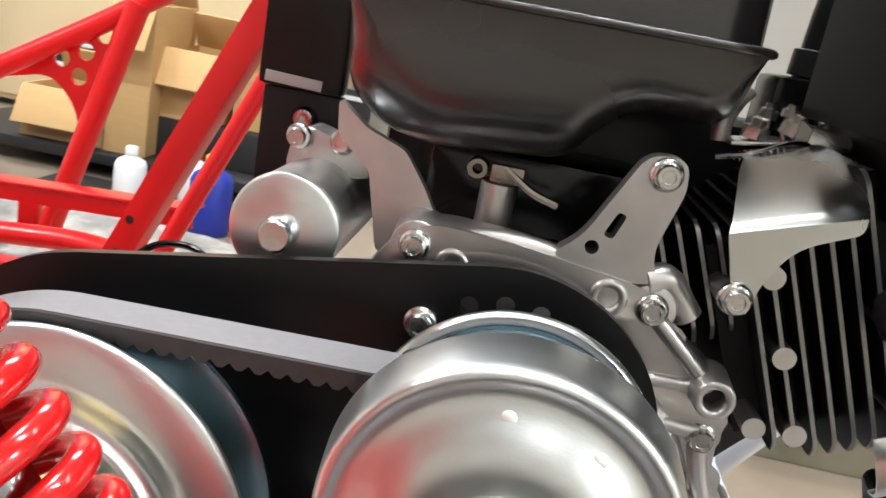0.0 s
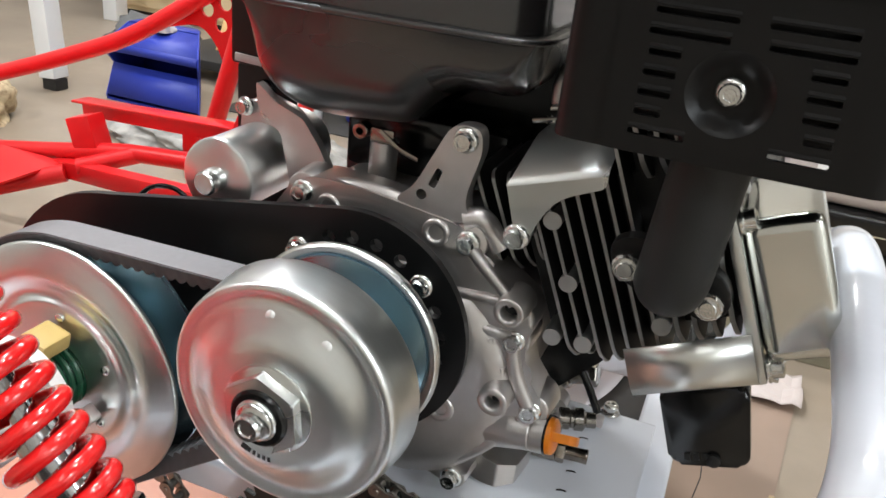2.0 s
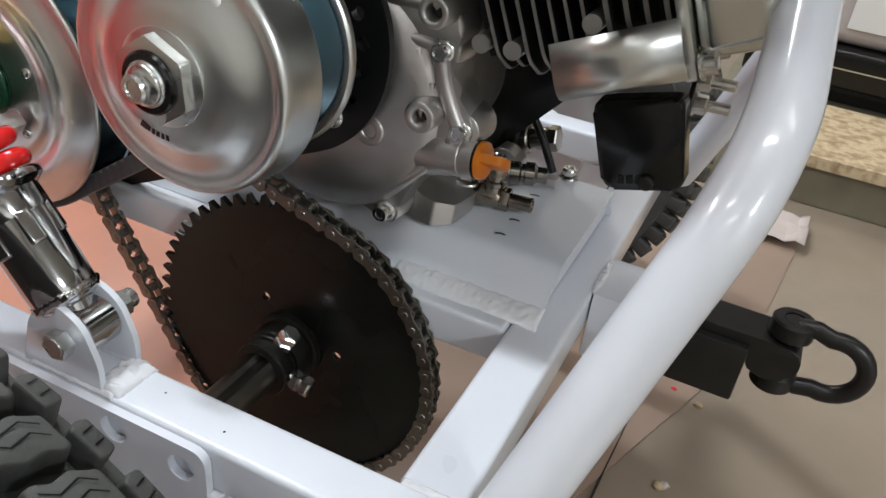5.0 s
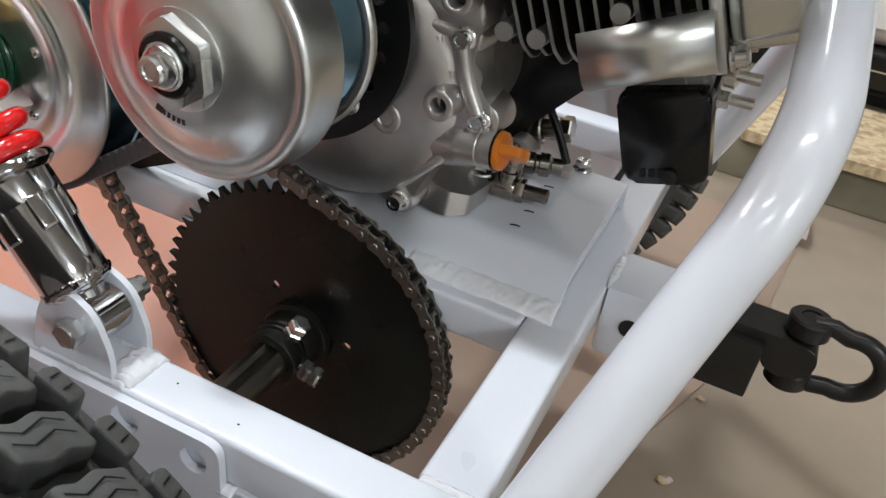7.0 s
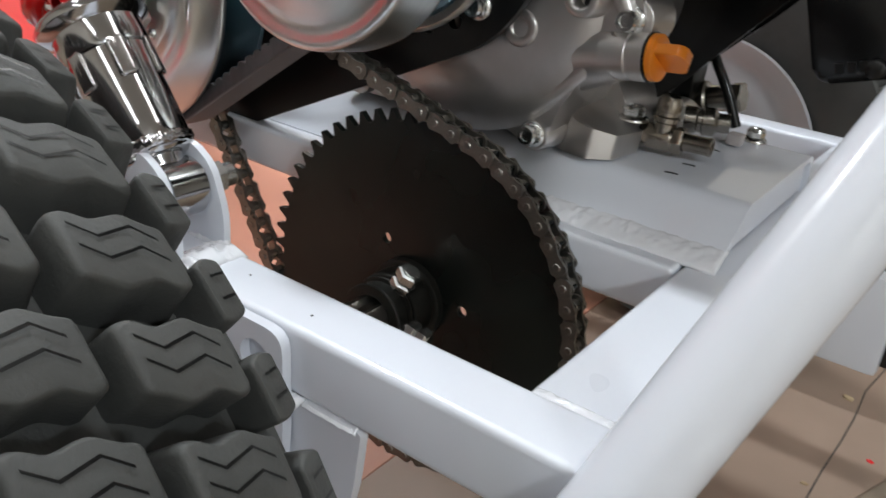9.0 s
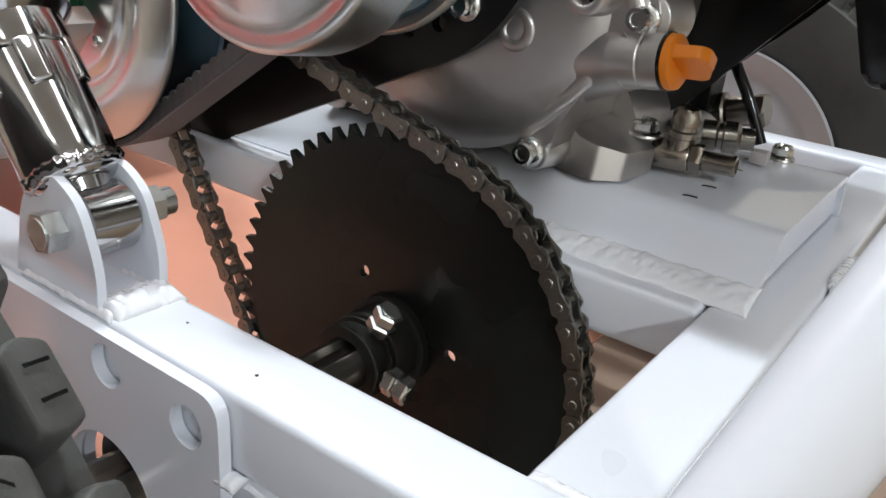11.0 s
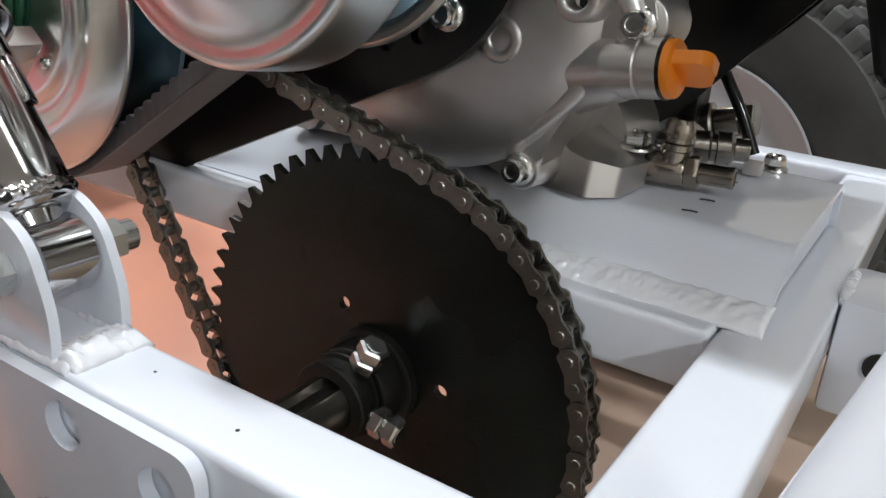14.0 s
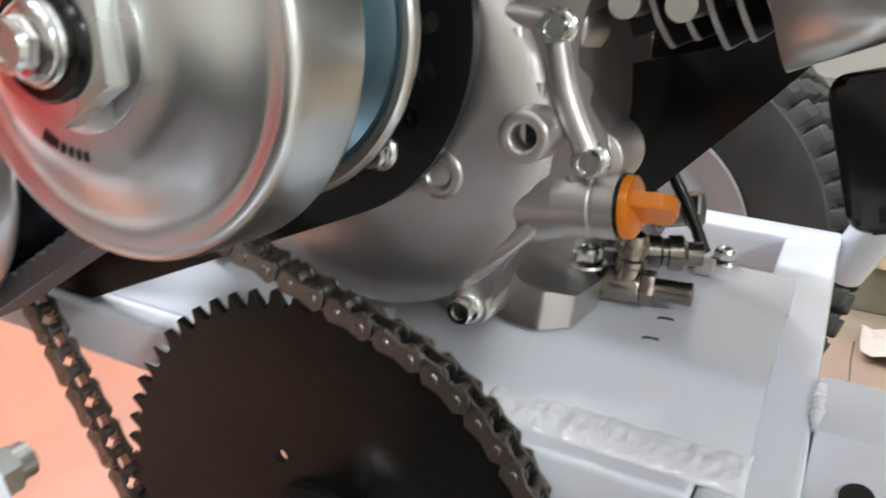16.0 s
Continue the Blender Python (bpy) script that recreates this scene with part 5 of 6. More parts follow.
rod(bm, (0.1060, 0.4500, 0.2800), (0.1180, 0.4500, 0.2835), 0.0075, seg=16, soft=0.001)
rod(bm, (0.1180, 0.4500, 0.2835), (0.1250, 0.4500, 0.2850), 0.0090, seg=6, soft=0.001)
part("fuel_union", bm, AXLESTEEL, engine, "dark steel hose union")
part("pump_block", box(bmesh.new(), (0.055, 0.4340, 0.2662), (0.1000, 0.4560, 0.3050), 0.004), SATINBLACK, engine, "black block behind the crankcase")
place("pan_bolt", FLANGE_BOLT, Matrix.Translation((0.1390, 0.4380, 0.2656)) @ Matrix.Rotation(radians(-90), 4, "X"), engine)
# black plastic breather cup under the plate
CUP = Matrix.Translation((0.1955, 0.3260, 0.3490)) @ Matrix.Rotation(radians(-17), 4, "Y")
bm = bmesh.new()
slab(bm, rounded([(-0.0200, -0.0225), (0.0195, -0.0225), (0.0218, 0.0225), (-0.0218, 0.0225)], 0.006), -0.004, 0.008, soft=0.003, m=CUP)
cup = part("breather_cup", bm, PLASTIC, engine, "shiny black plastic breather box")
bm = bmesh.new()
lathe(bm, [(0.0036, 0), (0.0036, 0.002), (0.0022, 0.003), (0, 0.003)], CUP @ Vector((0.002, -0.004, -0.0185)), (0, -1, 0), 14)
part("cup_screw", bm, SATINBLACK, cup)
for k in range(4):
    x = -0.012 + 0.0044 * k
    bm = bmesh.new()
    box(bm, (x, -0.0046, -0.0190), (x + 0.0028, -0.0039, -0.0150), m=CUP)
    part("raised_mark", bm, SATINBLACK, cup)


# ---- shock absorber ----
S0 = Vector((0.0068, 0.1573, 0.2661))
SD = Vector((-0.6374, 0.0, 0.7705)).normalized()
shock = thing("shock_absorber", S0, "chrome shock absorber with a glossy red coil spring", "shock absorber")


def along(d):
    return S0 + SD * d


part("eye_sleeve", pipe(bmesh.new(), (S0.x, 0.1490, S0.z), (S0.x, 0.1668, S0.z), 0.0112, 0.0050, 36), CHROME, shock)
part("neck", rod(bmesh.new(), along(0.005), along(0.014), 0.0080, 0.0100), CHROME, shock)
part("body", lathe(bmesh.new(), [(0, 0.0110), (0.0105, 0.0112), (0.0125, 0.0122), (0.0137, 0.0142), (0.0134, 0.0156), (0.0145, 0.0164), (0.0150, 0.0185), (0.0151, 0.0250), (0.0154, 0.0600), (0.0145, 0.0700), (0, 0.0700)], S0, SD, 48), CHROME, shock, "polished chrome damper body")
part("preload_ring", lathe(bmesh.new(), [(0.0150, 0.0540), (0.0163, 0.0540), (0.0167, 0.0555), (0.0167, 0.0640), (0.0188, 0.0652), (0.0208, 0.0668), (0.0211, 0.0690), (0.0203, 0.0704), (0.0140, 0.0704)], S0, SD, 48), CHROME, shock, "chrome preload collar")
side = frame_of(SD)
ring = lathe(bmesh.new(), [(0.0120, 0.0132), (0.0140, 0.0136), (0.0150, 0.0148), (0.0153, 0.0162), (0.0151, 0.0176), (0.0145, 0.0184)], S0, SD, 90)
for v in ring.verts:
    v.co += (v.co - along((v.co - S0).dot(SD))) * 0.10 * noise.noise(v.co * 900)
part("weld_ring", ring, CHROME, shock, "lumpy chromed weld ring", 80)
for a in range(0, 360, 60):
    m = Matrix.Translation(along(0.0490)) @ side @ Matrix.Rotation(radians(a + 12), 4, "Z")
    part("preload_step", box(bmesh.new(), (0.0140, -0.0036, -0.0085), (0.0166, 0.0036, 0.0070), 0.0016, m, 3), CHROME, shock)
part("damper_rod", rod(bmesh.new(), along(0.070), along(0.30), 0.0062), CHROME, shock)
part("inner_tube", rod(bmesh.new(), along(0.070), along(0.120), 0.0105, soft=0.001), CHROME, shock)
turns, coil = 13.6, []
for k in range(int(turns * 24) + 1):
    a = 2 * math.pi * k / 24
    h = 0.0750 + 0.0128 * max(0.0, k / 24 - 0.55) + 0.0025 * min(k / 24, 0.55)
    coil.append(along(h) + side.to_3x3() @ Vector((0.0166 * math.cos(a + 0.6), 0.0166 * math.sin(a + 0.6), 0)))
part("coil_spring", sweep(bmesh.new(), coil, 0.0042, 14), SPRINGRED, shock, "glossy red coil spring")
part("spring_seat", rod(bmesh.new(), along(0.2465), along(0.256), 0.024, soft=0.002), CHROME, shock)
part("upper_eye", pipe(bmesh.new(), along(0.305) + Vector((0, -0.011, 0)), along(0.305) + Vector((0, 0.011, 0)), 0.0120, 0.0050, 32), CHROME, shock)
bolt = thing("shock_bolt", (S0.x, 0.158, S0.z), "zinc hex bolt through the shock eye", "bolt")
part("shank", rod(bmesh.new(), (S0.x, 0.1380, S0.z), (S0.x, 0.1840, S0.z), 0.0048), ZINC, bolt)
part("bolt_head", slab(bmesh.new(), [(S0.x + x, S0.z + z) for x, z in hexagon(0.0066, 0.2)], 0.1385, 0.1445), ZINC, bolt, "", 25)
part("nut", slab(bmesh.new(), [(S0.x + x, S0.z + z) for x, z in hexagon(0.0066, 0.5)], 0.1715, 0.1790), ZINC, bolt, "", 25)


# ---- wheels ----
def surface_radius(w):
    """Radius of the carcass at w metres from the middle of the tread."""
    return 0.1635 - 1.1 * w * w - 600 * w ** 4


def lug(bm, outline, a0, y, rnd, high=0.0144):
    """A rubber block: an outline (along the tread, across it) raised from the carcass at the angle a0."""
    def at(s, w, r):
        a = a0 + s / 0.175
        return Vector((AX + r * math.cos(a), y + w, AZ + r * math.sin(a)))
    cx = sum(p[0] for p in outline) / len(outline)
    cw = sum(p[1] for p in outline) / len(outline)
    up = rnd.uniform(-0.0002, 0.0002)
    rings = []
    for k, h in ((1.12, -0.0030), (1.08, 0.0010), (1.01, high - 0.0022), (0.985, high - 0.0010), (0.945, high - 0.0003), (0.88, high)):
        rings.append([bm.verts.new(at(cx + (s - cx) * k, cw + (w - cw) * k, surface_radius(w) + h + up)) for s, w in outline])
    n = len(outline)
    for p, q in zip(rings, rings[1:]):
        for k in range(n):
            bm.faces.new((p[k], p[(k + 1) % n], q[(k + 1) % n], q[k]))
    bm.faces.new(rings[-1])


def sipe(bm, a0, y, line, thick, high=0.0144):
    """A groove's shade along a block, as a narrow dark strip laid on top."""
    for (s0, w0), (s1, w1) in zip(line, line[1:]):
        quad = []
        for s, w in ((s0, w0), (s1, w1), (s1 + thick, w1), (s0 + thick, w0)):
            a = a0 + s / 0.175
            r = surface_radius(w) + high + 0.00030
            quad.append(bm.verts.new((AX + r * math.cos(a), y + w, AZ + r * math.sin(a))))
        bm.faces.new(quad)


# a block: a stepped band across the tread, (along the tread, across it)
ZLUG = [(0.0094, -0.0098), (0.0098, -0.0070), (0.0068, -0.0030), (0.0070, 0.0030), (0.0036, 0.0074), (0.0026, 0.0098), (-0.0094, 0.0098), (-0.0098, 0.0070), (-0.0068, 0.0030), (-0.0070, -0.0030), (-0.0036, -0.0074), (-0.0026, -0.0098)]
GROOVE = [(0.0040, -0.0072), (0.0004, -0.0034), (0.0010, 0.0030), (-0.0026, 0.0068)]


def wheel(y, face, label):
    """A wheel on the rear axle; face: the rim's side along the axle."""
    w = thing("wheel", (AX, y, AZ), label, "wheel", "rear wheels")
    prof = [(0.088, 0.034), (0.098, 0.044), (0.120, 0.053), (0.142, 0.0575), (0.153, 0.0585)]
    prof += [(surface_radius(0.0545 * k), 0.0545 * k) for k in (1, 0.8, 0.6, 0.3, 0, -0.3, -0.6, -0.8, -1)]
    prof += [(r, -h) for r, h in prof[4::-1]]
    tyre = part("tyre", lathe(bmesh.new(), prof, (AX, y, AZ), (0, 1, 0), 120), RUBBER, w, "black knobbly rubber tyre", 60)
    bm, cut = bmesh.new(), bmesh.new()
    n, rnd = 53, random.Random(4)
    step = 2 * math.pi / n
    for k in range(n):
        for j in range(4):
            a = step * (k + 0.5 * (j % 2) + 0.02 * j)
            w0 = 0.0234 * (j - 1.5)
            lug(bm, [(s, x + w0) for s, x in rounded(ZLUG, 0.0012, 2)], a, y, rnd)
            for d in (0.0022, -0.0020):
                sipe(cut, a, y, [(s + d, x + w0) for s, x in GROOVE], 0.0006)
        for side_ in (-1, 1):
            o = rounded([(-0.0066, 0.0480), (0.0056, 0.0480), (0.0070, 0.0515), (0.0060, 0.0556), (-0.0060, 0.0556), (-0.0072, 0.0515)], 0.0010, 2)
            a = step * (k + (0.06 if side_ > 0 else 0.5))
            lug(bm, [(s, x * side_) for s, x in (o if side_ > 0 else o[::-1])], a, y, rnd, 0.0128)
            for d in (-0.0028, 0.0020):
                sipe(cut, a, y, [(d, 0.0500 * side_), (d + 0.0004, 0.0540 * side_)], 0.0006, 0.0128)
    tagged(part("tread", bm, RUBBER, tyre, "", 50), kind="stuff")
    tagged(part("sipe", cut, SATINBLACK, tyre, "thin zigzag dark strips for the shade of the tread cuts", 0), kind="stuff")
    part("rim", lathe(bmesh.new(), [(r, h * face) for r, h in ((0.020, 0.026), (0.040, 0.028), (0.052, 0.034), (0.066, 0.036), (0.076, 0.034), (0.084, 0.038), (0.094, 0.047), (0.099, 0.050), (0.100, 0.046), (0.088, 0.036))], (AX, y, AZ), (0, 1, 0), 72), RIM, w, "silver steel wheel disc", 60)
    part("hub", rod(bmesh.new(), (AX, y - 0.02, AZ), (AX, y + 0.02, AZ), 0.028, soft=0.003), RIM, w)
    return w


wheel(0.013, 1, "knobbly black tyre on a silver wheel beside the near rail")
wheel(0.727, -1, "knobbly black tyre on a silver wheel across the axle")


# ---- red front frame ----
cage = thing("front_frame", (-0.6, 0.4, 0.1), "glossy red welded tube frame of the buggy", "vehicle frame")


def red_tube(points, r=0.0150, radius=0.05, name="tube"):
    return part(name, sweep(bmesh.new(), bend(points, radius) if len(points) > 2 else points, r, 22), RED, cage)


def red_bar(a, b, wide, high, name="bar", roll=0.0, soft=0.002):
    """A square tube from a to b."""
    a, b = Vector(a), Vector(b)
    d = b - a
    m = Matrix.Translation(a) @ d.to_track_quat("X", "Z").to_matrix().to_4x4() @ Matrix.Rotation(radians(roll), 4, "X")
    bm = bmesh.new()
    box(bm, (0, -wide / 2, -high / 2), (d.length, wide / 2, high / 2), soft, m)
    return part(name, bm, RED, cage)


MID = 0.370


def both(points):
    """The same line on the far and on the near side of the frame."""
    return [points, [(x, 2 * MID - y, z) for x, y, z in points]]


for side_points in both([(-1.25, 0.820, 0.120), (-0.766, 0.860, 0.290), (-0.632, 0.868, 0.342), (-0.480, 0.900, 0.440), (-0.25, 0.900, 0.590)]):
    red_tube(side_points, 0.0118, 0.05)
for side_points in both([(-0.436, 0.893, 0.470), (-0.524, 0.885, 0.182)]):
    red_tube(side_points, 0.0132)
for side_points in both([(-0.150, 0.624, 0.610), (-0.328, 0.634, 0.236)]):
    red_bar(*side_points, 0.022, 0.024)
for side_points in both([(-0.165, 0.740, 0.590), (-0.330, 0.742, 0.225)]):
    red_tube(side_points, 0.0092)
for side_points in both([(-1.10, 0.780, 0.120), (-0.700, 0.780, 0.189), (-0.574, 0.780, 0.214), (-0.427, 0.780, 0.227), (-0.30, 0.740, 0.232)]):
    red_tube(side_points, 0.0118, 0.03)
red_bar((-0.690, 0.831, 0.2530), (-0.300, 0.770, 0.2910), 0.030, 0.004, "flat_bar")
red_bar((-0.676, 0.822, 0.2430), (-0.300, 0.762, 0.2795), 0.004, 0.017, "flat_bar")
red_bar((-0.640, 0.785, 0.2500), (-0.622, 0.785, 0.1900), 0.030, 0.040, "upright")
red_bar((-0.678, 0.772, 0.1740), (-0.320, 0.640, 0.2430), 0.022, 0.023)
red_tube([(-0.612, 0.740, 0.195), (-0.545, 0.782, 0.216)], 0.0115)
red_tube([(-0.78, 0.64, 0.140), (-0.640, 0.745, 0.1800)], 0.0125)
red_bar((-0.545, 0.888, 0.1900), (-0.545, 0.888, 0.2450), 0.018, 0.022, "upright")
red_tube([(-0.30, 0.74, 0.232), (-0.26, 0.5, 0.235), (-0.26, 0.24, 0.235), (-0.30, 0.00, 0.232)], 0.012, 0.04)
red_tube([(-0.27, 0.88, 0.575), (-0.24, 0.66, 0.590), (-0.24, 0.08, 0.590), (-0.27, -0.14, 0.575)], 0.0125, 0.05)
# punched gusset between the upper tubes
outline = rounded([(-0.610, 0.3560), (-0.462, 0.4520), (-0.4780, 0.3700), (-0.4960, 0.3100), (-0.506, 0.345), (-0.535, 0.374)], [0, 0, 0.004, 0.004, 0.02, 0.03])
holes = [circle(x, z, 0.0098, 18) for x, z in ((-0.524, 0.394), (-0.4955, 0.4057), (-0.4750, 0.4280), (-0.5025, 0.3766))]
part("gusset", slab(bmesh.new(), outline, 0.898, 0.902, holes), RED, cage, "red gusset with punched holes", 30)
bm = bmesh.new()
plan = [(-0.45, -0.02), (-0.45, 0.40), (-0.66, 0.60), (-0.66, 0.765), (-1.25, 0.765), (-1.25, -0.02)]
slab(bm, plan, 0, 0.003, m=Matrix(((1, 0, 0, 0), (0, 0, 1, 0), (0, 1, 0, 0.183), (0, 0, 0, 1))))
part("floor_pan", bm, RED, cage, "glossy red sheet floor pan")
# dark plugs carry the shade of the bolt holes
for p in ((-0.3010, 0.6330, 0.3125), (-0.3110, 0.6330, 0.2820)):
    part("bolt_hole_shade", rod(bmesh.new(), (p[0] + 0.004, p[1] - 0.0120, p[2]), (p[0] + 0.004, p[1] - 0.006, p[2]), 0.0036), DARKHOLE, cage)
cable = thing("throttle_cable", (-0.14, 0.36, 0.40), "thin black cable loop by the starter", "cable")
part("sheath", sweep(bmesh.new(), bend([(-0.156, 0.320, 0.385), (-0.145, 0.325, 0.4000), (-0.125, 0.325, 0.4025), (-0.114, 0.328, 0.390)], 0.02), 0.0016, 8), PLASTIC, cable)


# ---- things round the walls ----
def carton(x, y, z, sx, sy, sz, turn, label):
    c = thing("cardboard_box", (x, y, z), label, "box", "cardboard boxes")
    m = pose(x, y, z, 0, 0, turn)
    t = 0.006
    for lo, hi in (((-sx / 2, -sy / 2, 0), (sx / 2, -sy / 2 + t, sz)), ((-sx / 2, sy / 2 - t, 0), (sx / 2, sy / 2, sz)), ((-sx / 2, -sy / 2 + t + 0.0005, 0), (-sx / 2 + t, sy / 2 - t - 0.0005, sz)), ((sx / 2 - t, -sy / 2 + t + 0.0005, 0), (sx / 2, sy / 2 - t - 0.0005, sz)), ((-sx / 2 + t, -sy / 2 + t, 0), (sx / 2 - t, sy / 2 - t, t))):
        part("panel", box(bmesh.new(), lo, hi, 0.001, m), CARDBOARD, c)
    for k, (ang, lo, hi) in enumerate(((118, (-sx / 2, 0, 0), (sx / 2, sy * 0.45, t)), (150, (-sx / 2, 0, 0), (sx / 2, sy * 0.45, t)))):
        yy = -sy / 2 if k == 0 else sy / 2
        mm = m @ Matrix.Translation((0, yy, sz)) @ Matrix.Rotation(radians(-ang if k == 0 else ang - 180 + 150), 4, "X")
        part("flap", box(bmesh.new(), lo, hi, 0.001, mm), CARDBOARD, c)
    return c


shelf = thing("low_shelf", (-0.85, 1.9, FLOOR), "low black bench under the cardboard boxes", "bench")
part("top_board", box(bmesh.new(), (-1.42, 1.86, 0.035), (-0.45, 2.40, 0.062), 0.004), SHELF, shelf)
for x in (-1.39, -0.52):
    for y in (1.88, 2.34):
        part("leg", box(bmesh.new(), (x, y, FLOOR), (x + 0.04, y + 0.04, 0.0345), 0.003), SHELF, shelf)
part("back_panel", box(bmesh.new(), (-1.42, 2.401, FLOOR), (-0.45, 2.42, 0.27), 0.002), SHELF, shelf)
part("shelf_strip", box(bmesh.new(), (-1.42, 2.396, 0.17), (-0.45, 2.4005, 0.185), 0.001), WHITEPLASTIC, shelf, "pale shelf edge")
part("shelf_strip", box(bmesh.new(), (-1.42, 2.396, 0.24), (-0.45, 2.4005, 0.252), 0.001), WHITEPLASTIC, shelf, "pale shelf edge")
part("riser", box(bmesh.new(), (-0.90, 1.965, 0.0625), (-0.60, 2.20, 0.1595), 0.004), SHELF, shelf)
carton(-1.105, 2.010, 0.0625, 0.205, 0.22, 0.125, 3, "low open brown cardboard box on the black bench")
carton(-0.942, 2.030, 0.0625, 0.105, 0.26, 0.360, 2, "tall open brown cardboard box on the black bench")
carton(-0.820, 2.075, 0.1600, 0.165, 0.22, 0.170, -3, "open brown cardboard box raised on the black bench")
carton(-0.640, 2.120, 0.1600, 0.170, 0.22, 0.300, 4, "tall brown cardboard box with yellow tape on the bench")
part("tape", box(bmesh.new(), (-0.700, 2.005, 0.330), (-0.660, 2.0065, 0.400), 0.0004), YELLOW, bpy.data.objects["cardboard_box.003"], "strip of yellow tape")
# added cream blocks stand in for the strongly lit cream backdrop
for x0, x1 in ((-2.10, -1.724), (-1.720, -1.20), (-1.196, -0.62)):
    cupboard = thing("cupboard", ((x0 + x1) / 2, 2.6, FLOOR), "cream block added for the bright cream backdrop behind the boxes", "cupboard", "cream cupboards")
    part("carcass", box(bmesh.new(), (x0, 2.515, FLOOR + 0.02), (x1, 2.90, 1.45), 0.004), CREAM, cupboard)
    part("door", box(bmesh.new(), (x0 + 0.006, 2.497, FLOOR + 0.04), (x1 - 0.006, 2.5145, 1.44), 0.004), CREAM, cupboard)
    part("plinth", box(bmesh.new(), (x0 + 0.01, 2.53, FLOOR), (x1 - 0.01, 2.88, FLOOR + 0.0195), 0.001), SHELF, cupboard)


structure("bench_floor_sheet", box(bmesh.new(), (-1.06, 1.660, FLOOR + 0.0005), (-0.45, 1.858, FLOOR + 0.0025), 0.0008), SHELF, "thin black sheet on the floor before the bench", "mat")


def bottle(x, y, z, r, h, body, top, label, name="bottle"):
    b = thing(name, (x, y, z), label, "bottle", "bottles")
    part("body", lathe(bmesh.new(), [(0, 0), (r * 0.92, 0), (r, 0.006), (r, h * 0.68), (r * 0.85, h * 0.76), (r * 0.36, h * 0.84), (r * 0.34, h * 0.88), (0, h * 0.88)], (x, y, z), (0, 0, 1), 28), body, b)
    part("cap", lathe(bmesh.new(), [(r * 0.40, h * 0.87), (r * 0.40, h * 0.98), (r * 0.34, h), (0, h)], (x, y, z), (0, 0, 1), 20), top, b)


bottle(-0.820, 1.70, FLOOR + 0.0026, 0.034, 0.128, WHITEPLASTIC, WHITEPLASTIC, "white plastic spray bottle on the floor")
bottle(-0.690, 1.74, FLOOR + 0.0026, 0.034, 0.140, WHITEPLASTIC, RED, "white plastic bottle with a red cap")
bottle(-0.605, 1.62, FLOOR, 0.044, 0.165, BLUE, YELLOW, "tall blue oil bottle with a yellow cap")
bottle(-0.735, 1.80, FLOOR + 0.0026, 0.030, 0.150, BLUE, WHITEPLASTIC, "blue bottle with a white cap")

bin_ = thing("parts_bin", (-1.17, 1.64, FLOOR), "blue open-fronted plastic parts bin on the floor", "storage bin")
BX0, BX1, BY = -1.310, -1.034, 1.555


def taper(bm):
    """Narrows the bin towards its back."""
    for v in bm.verts:
        v.co.x -= 0.5 * (v.co.y - BY) * (v.co.x - BX0) / (BX1 - BX0)
        v.co.y = BY + 0.7 * (v.co.y - BY)
    return bm


sidep = [(0.0, 0.0), (0.20, 0.0), (0.20, 0.178), (0.125, 0.180), (0.0, 0.142), (-0.002, 0.120), (0.040, 0.088), (-0.006, 0.012)]
for x in (BX0, BX1 - 0.005):
    mm = Matrix(((0, 1, 0, x), (1, 0, 0, BY), (0, 0, 1, FLOOR + 0.001), (0, 0, 0, 1)))
    part("side", taper(slab(bmesh.new(), sidep, 0, 0.005, m=mm)), BLUE, bin_)
for name, (y0, z0), (y1, z1) in (("back", (0.196, 0.004), (0.196, 0.176)), ("top_flap", (0.196, 0.177), (0.125, 0.178)), ("sloping_lid", (0.125, 0.178), (0.002, 0.141)), ("front_lip", (0.002, 0.141), (0.001, 0.121)), ("front", (-0.004, 0.012), (0.041, 0.086))):
    bm = bmesh.new()
    bm.faces.new([bm.verts.new((x, BY + y, FLOOR + z + 0.002)) for x, y, z in ((BX0 + 0.0052, y0, z0), (BX1 - 0.0052, y0, z0), (BX1 - 0.0052, y1, z1), (BX0 + 0.0052, y1, z1))])
    part(name, taper(bm), BLUE, bin_).modifiers.new("sheet", "SOLIDIFY").thickness = 0.003
part("base", taper(box(bmesh.new(), (BX0 + 0.0055, BY + 0.001, FLOOR), (BX1 - 0.0055, BY + 0.192, FLOOR + 0.006))), BLUE, bin_)


def heap(name, x, y, z, sx, sy, sz, material, label, category, seed, sub=4):
    bm = bmesh.new()
    bmesh.ops.create_icosphere(bm, subdivisions=sub, radius=1.0)
    for v in bm.verts:
        d = 1 + 0.35 * noise.noise(v.co * 1.7 + Vector((seed, 0, 0))) + 0.15 * noise.noise(v.co * 5 + Vector((0, seed, 0)))
        v.co = Vector((x + v.co.x * sx * d, y + v.co.y * sy * d, max(z, z + (v.co.z + 0.25) * sz * d)))
    return solid(name, bm, material, label, category, smooth=70)


heap("duffel_bag", -1.62, 2.12, FLOOR, 0.15, 0.14, 0.075, GREYCLOTH, "slumped dark grey canvas bag on the floor", "bag", 2)
heap("rag", -1.19, 1.63, FLOOR + 0.176, 0.026, 0.022, 0.030, LABELPAPER, "crumpled grey rag on the blue bin", "rag", 5)
heap("straw_bale_scrap", -1.44, 1.22, FLOOR, 0.14, 0.12, 0.09, WOOD, "tan fibrous scrap heap on the floor", "scrap", 8)
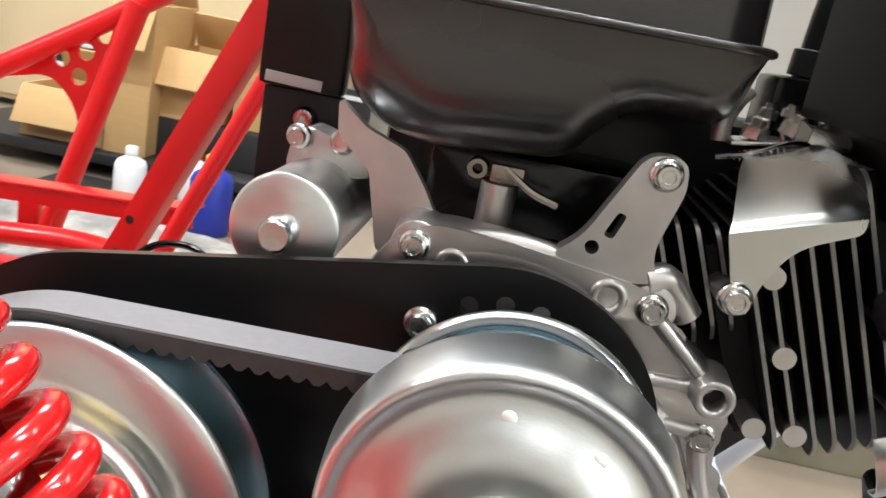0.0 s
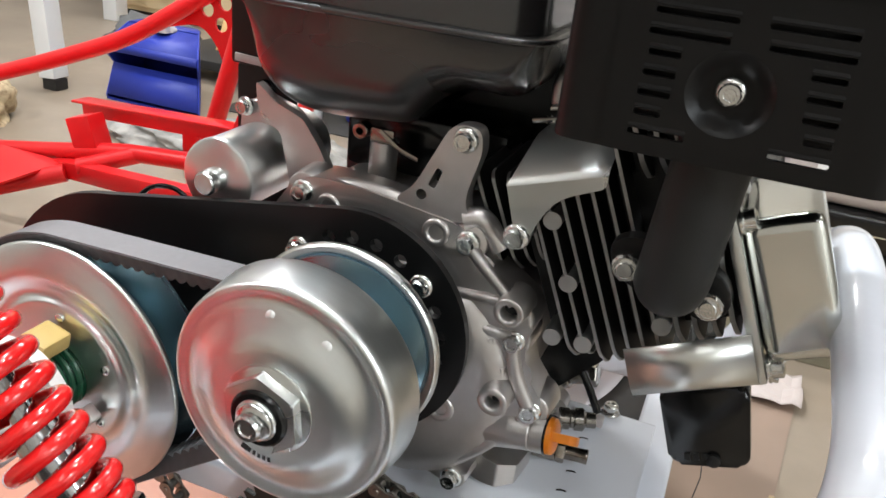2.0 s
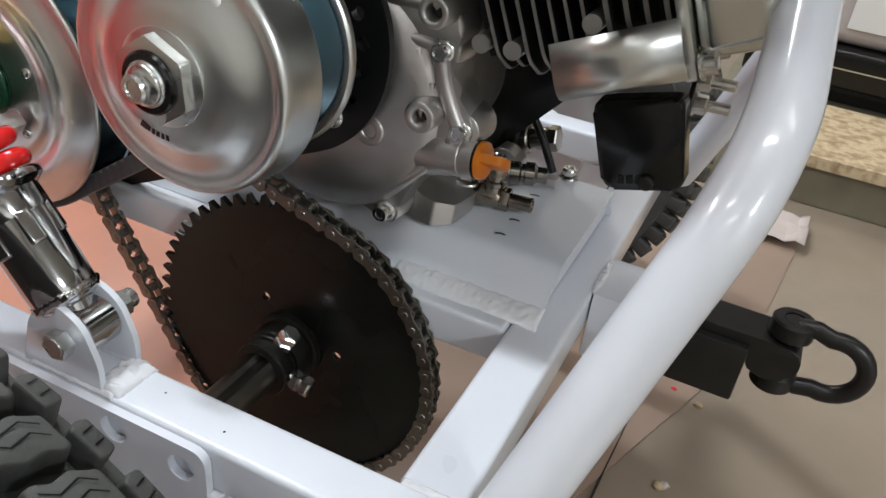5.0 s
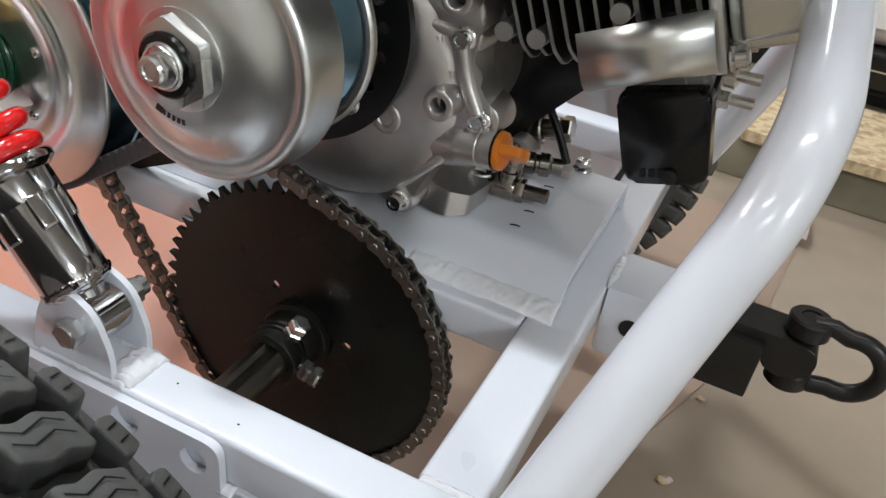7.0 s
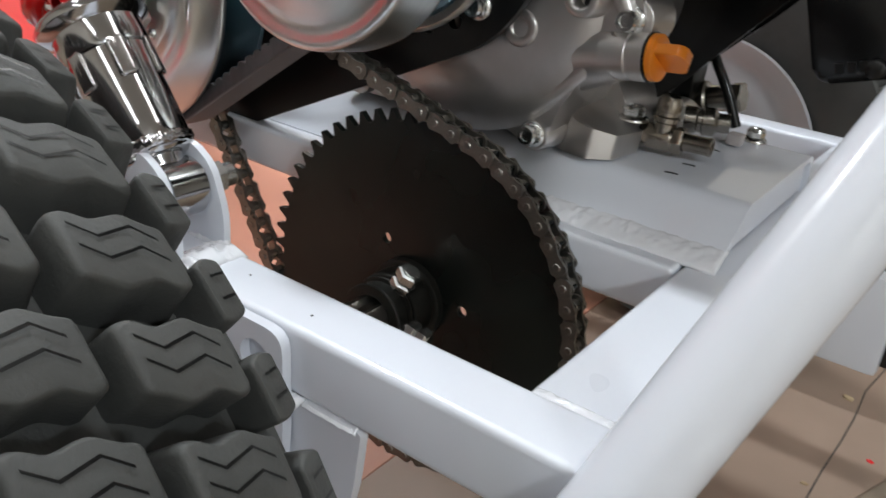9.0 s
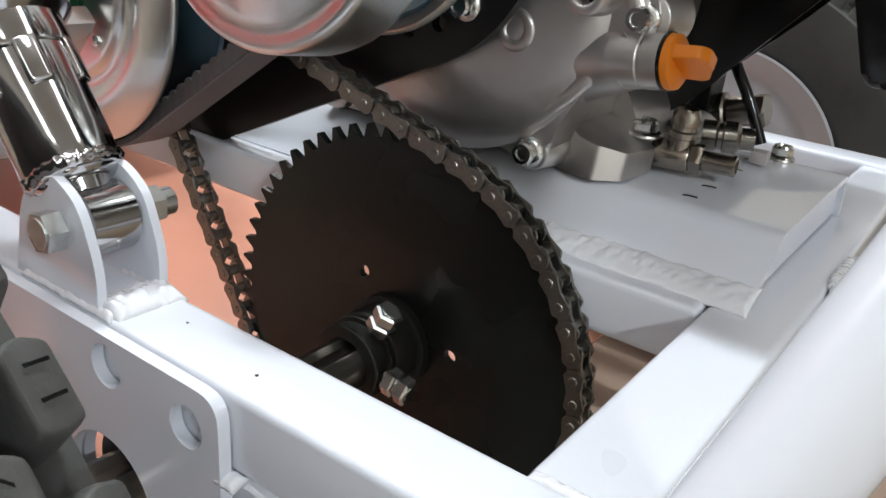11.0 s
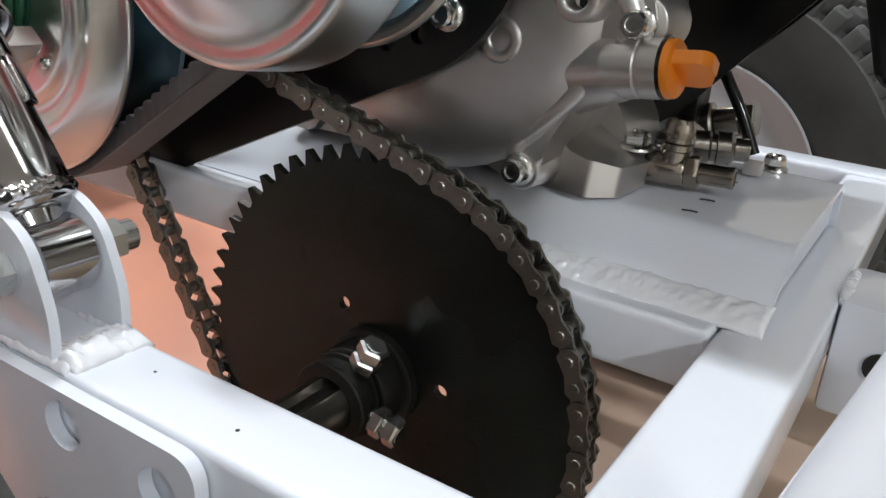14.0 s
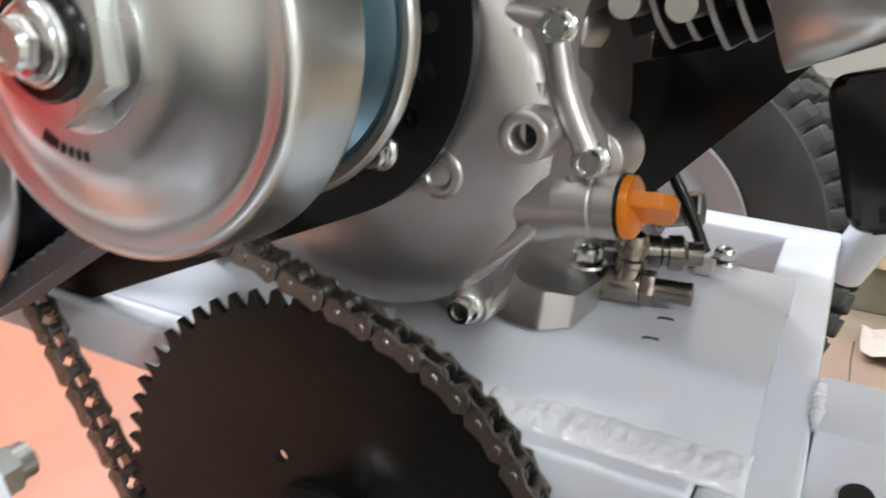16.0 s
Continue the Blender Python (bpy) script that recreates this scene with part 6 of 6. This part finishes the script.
heap("cardboard_scrap", -0.72, 1.38, FLOOR, 0.34, 0.14, 0.05, CLUTTER, "grey heap of crumpled packing on the floor", "packing", 11, 5)
post = thing("door_post", (-1.47, 1.545, FLOOR), "white painted wooden post with a dark foot", "post")
part("shaft", box(bmesh.new(), (-1.485, 1.515, FLOOR + 0.03), (-1.435, 1.565, 1.6), 0.004, Matrix.Translation((-1.46, 1.54, 0)) @ Matrix.Rotation(radians(-4), 4, "Y") @ Matrix.Translation((1.46, -1.54, 0))), WHITEPLASTIC, post)
part("foot", box(bmesh.new(), (-1.482, 1.520, FLOOR), (-1.438, 1.560, FLOOR + 0.0295), 0.003), SHELF, post)
curtain = bmesh.new()
pts = [(-1.98 + 0.02 * k, 2.35 + 0.015 * math.sin(k * 1.7)) for k in range(14)]
a = [curtain.verts.new((x, y, 0.20 + 0.03 * math.sin(k))) for k, (x, y) in enumerate(pts)]
b = [curtain.verts.new((x, y, 1.2)) for x, y in pts]
for k in range(13):
    curtain.faces.new((a[k], a[k + 1], b[k + 1], b[k]))
cur = solid("blue_tarp", curtain, BLUE, "blue plastic sheet hanging at the wall", "tarp", smooth=80)
cur.modifiers.new("sheet", "SOLIDIFY").thickness = 0.003
solid("rail_stand", box(bmesh.new(), (-2.05, 2.36, FLOOR), (-1.99, 2.42, 1.4), 0.004), WHITEPLASTIC, "white upright beside the blue sheet", "post")
# plinth and machines beyond the hitch
solid("plinth", box(bmesh.new(), (0.15, 1.120, FLOOR), (1.5, 1.95, 0.060), 0.004), OLIVE, "drab olive painted plinth on the floor", "plinth")
osb = bmesh.new()
edge = [(0.205, 1.345), (0.190, 1.240), (0.215, 1.112)] + [(0.23 + 0.09 * k, 1.110 + 0.004 * noise.noise(Vector((k * 1.3, 0, 0)))) for k in range(12)] + [(1.30, 1.112), (1.30, 1.350)]
slab(osb, edge, 0.0, 0.016, m=Matrix(((1, 0, 0, 0), (0, 0, 1, 0), (0, 1, 0, 0.0605), (0, 0, 0, 1))))
solid("chipboard_sheet", osb, WOOD, "raw chipboard sheet with a broken edge on the plinth", "board", smooth=0)
cab = thing("machine_base", (0.6, 1.6, 0.06), "black machine base with a bright trim line", "machine")
part("foot", box(bmesh.new(), (0.20, 1.420, 0.0605), (1.2, 1.84, 0.0850), 0.004), SHELF, cab)
part("body", box(bmesh.new(), (0.17, 1.385, 0.0855), (1.2, 1.86, 0.1560), 0.012, None, 3), PLASTIC, cab)
part("trim_line", box(bmesh.new(), (0.18, 1.3835, 0.1240), (1.19, 1.3848, 0.1262)), ZINC, cab, "thin bright trim")
crate = thing("pale_appliance", (0.5, 1.6, 0.156), "pale grey appliance with a white front panel on the black base", "appliance")
part("case", box(bmesh.new(), (0.262, 1.400, 0.1565), (1.15, 1.80, 0.420), 0.030, None, 5), LABELPAPER, crate)
part("front_panel", box(bmesh.new(), (0.305, 1.396, 0.185), (1.10, 1.4005, 0.395), 0.002), WHITEPLASTIC, crate, "white front panel")
for k in range(3):
    part("panel_slot", box(bmesh.new(), (0.36, 1.3948, 0.205 + 0.018 * k), (0.75, 1.3959, 0.210 + 0.018 * k)), LABELPAPER, crate)
paper = bmesh.new()
for a in range(9):
    for b in range(9):
        x, y = 0.236 + 0.012 * a + 0.004 * noise.noise(Vector((a, b, 3))), 0.965 + 0.010 * b + 0.006 * noise.noise(Vector((b, a, 7)))
        paper.verts.new((x, y, FLOOR + 0.003 + max(0.0, 0.012 + 0.016 * noise.noise(Vector((a * 0.45, b * 0.45, 1))))))
paper.verts.ensure_lookup_table()
for a in range(8):
    for b in range(8):
        paper.faces.new([paper.verts[k] for k in (a * 9 + b, a * 9 + b + 1, a * 9 + b + 10, a * 9 + b + 9)])
sheet = solid("paper_scrap", paper, PAPER, "crumpled pale paper scrap on the floor", "paper", smooth=20)
sheet.modifiers.new("sheet", "SOLIDIFY").thickness = 0.0006
# crack and red speck on the floor
crack = bmesh.new()
line = [(0.232 - 0.02 * k / 12 + 0.006 * noise.noise(Vector((k * 0.9, 2, 0))), 1.02 - 0.05 * k, FLOOR + 0.0012) for k in range(13)]
sweep(crack, line, 0.0012, 5)
solid("floor_crack", crack, INK, "thin dark crack line in the floor", "crack", kind="structure")
for k in range(9):
    rnd = random.Random(60 + k)
    x, y = rnd.uniform(0.20, 0.34), rnd.uniform(0.35, 0.80)
    bm = bmesh.new()
    bmesh.ops.create_icosphere(bm, subdivisions=1, radius=rnd.uniform(0.002, 0.005))
    for v in bm.verts:
        v.co = Vector((v.co.x * rnd.uniform(0.7, 1.5) + x, v.co.y * rnd.uniform(0.7, 1.4) + y, FLOOR + max(0.0005, 0.002 + v.co.z * rnd.uniform(0.4, 0.9))))
    solid("grit", bm, RED if k == 0 else (PAPER if k == 3 else WOOD), "small red paint chip on the floor" if k == 0 else "small crumb of dirt on the floor", "debris", "floor debris", smooth=0)
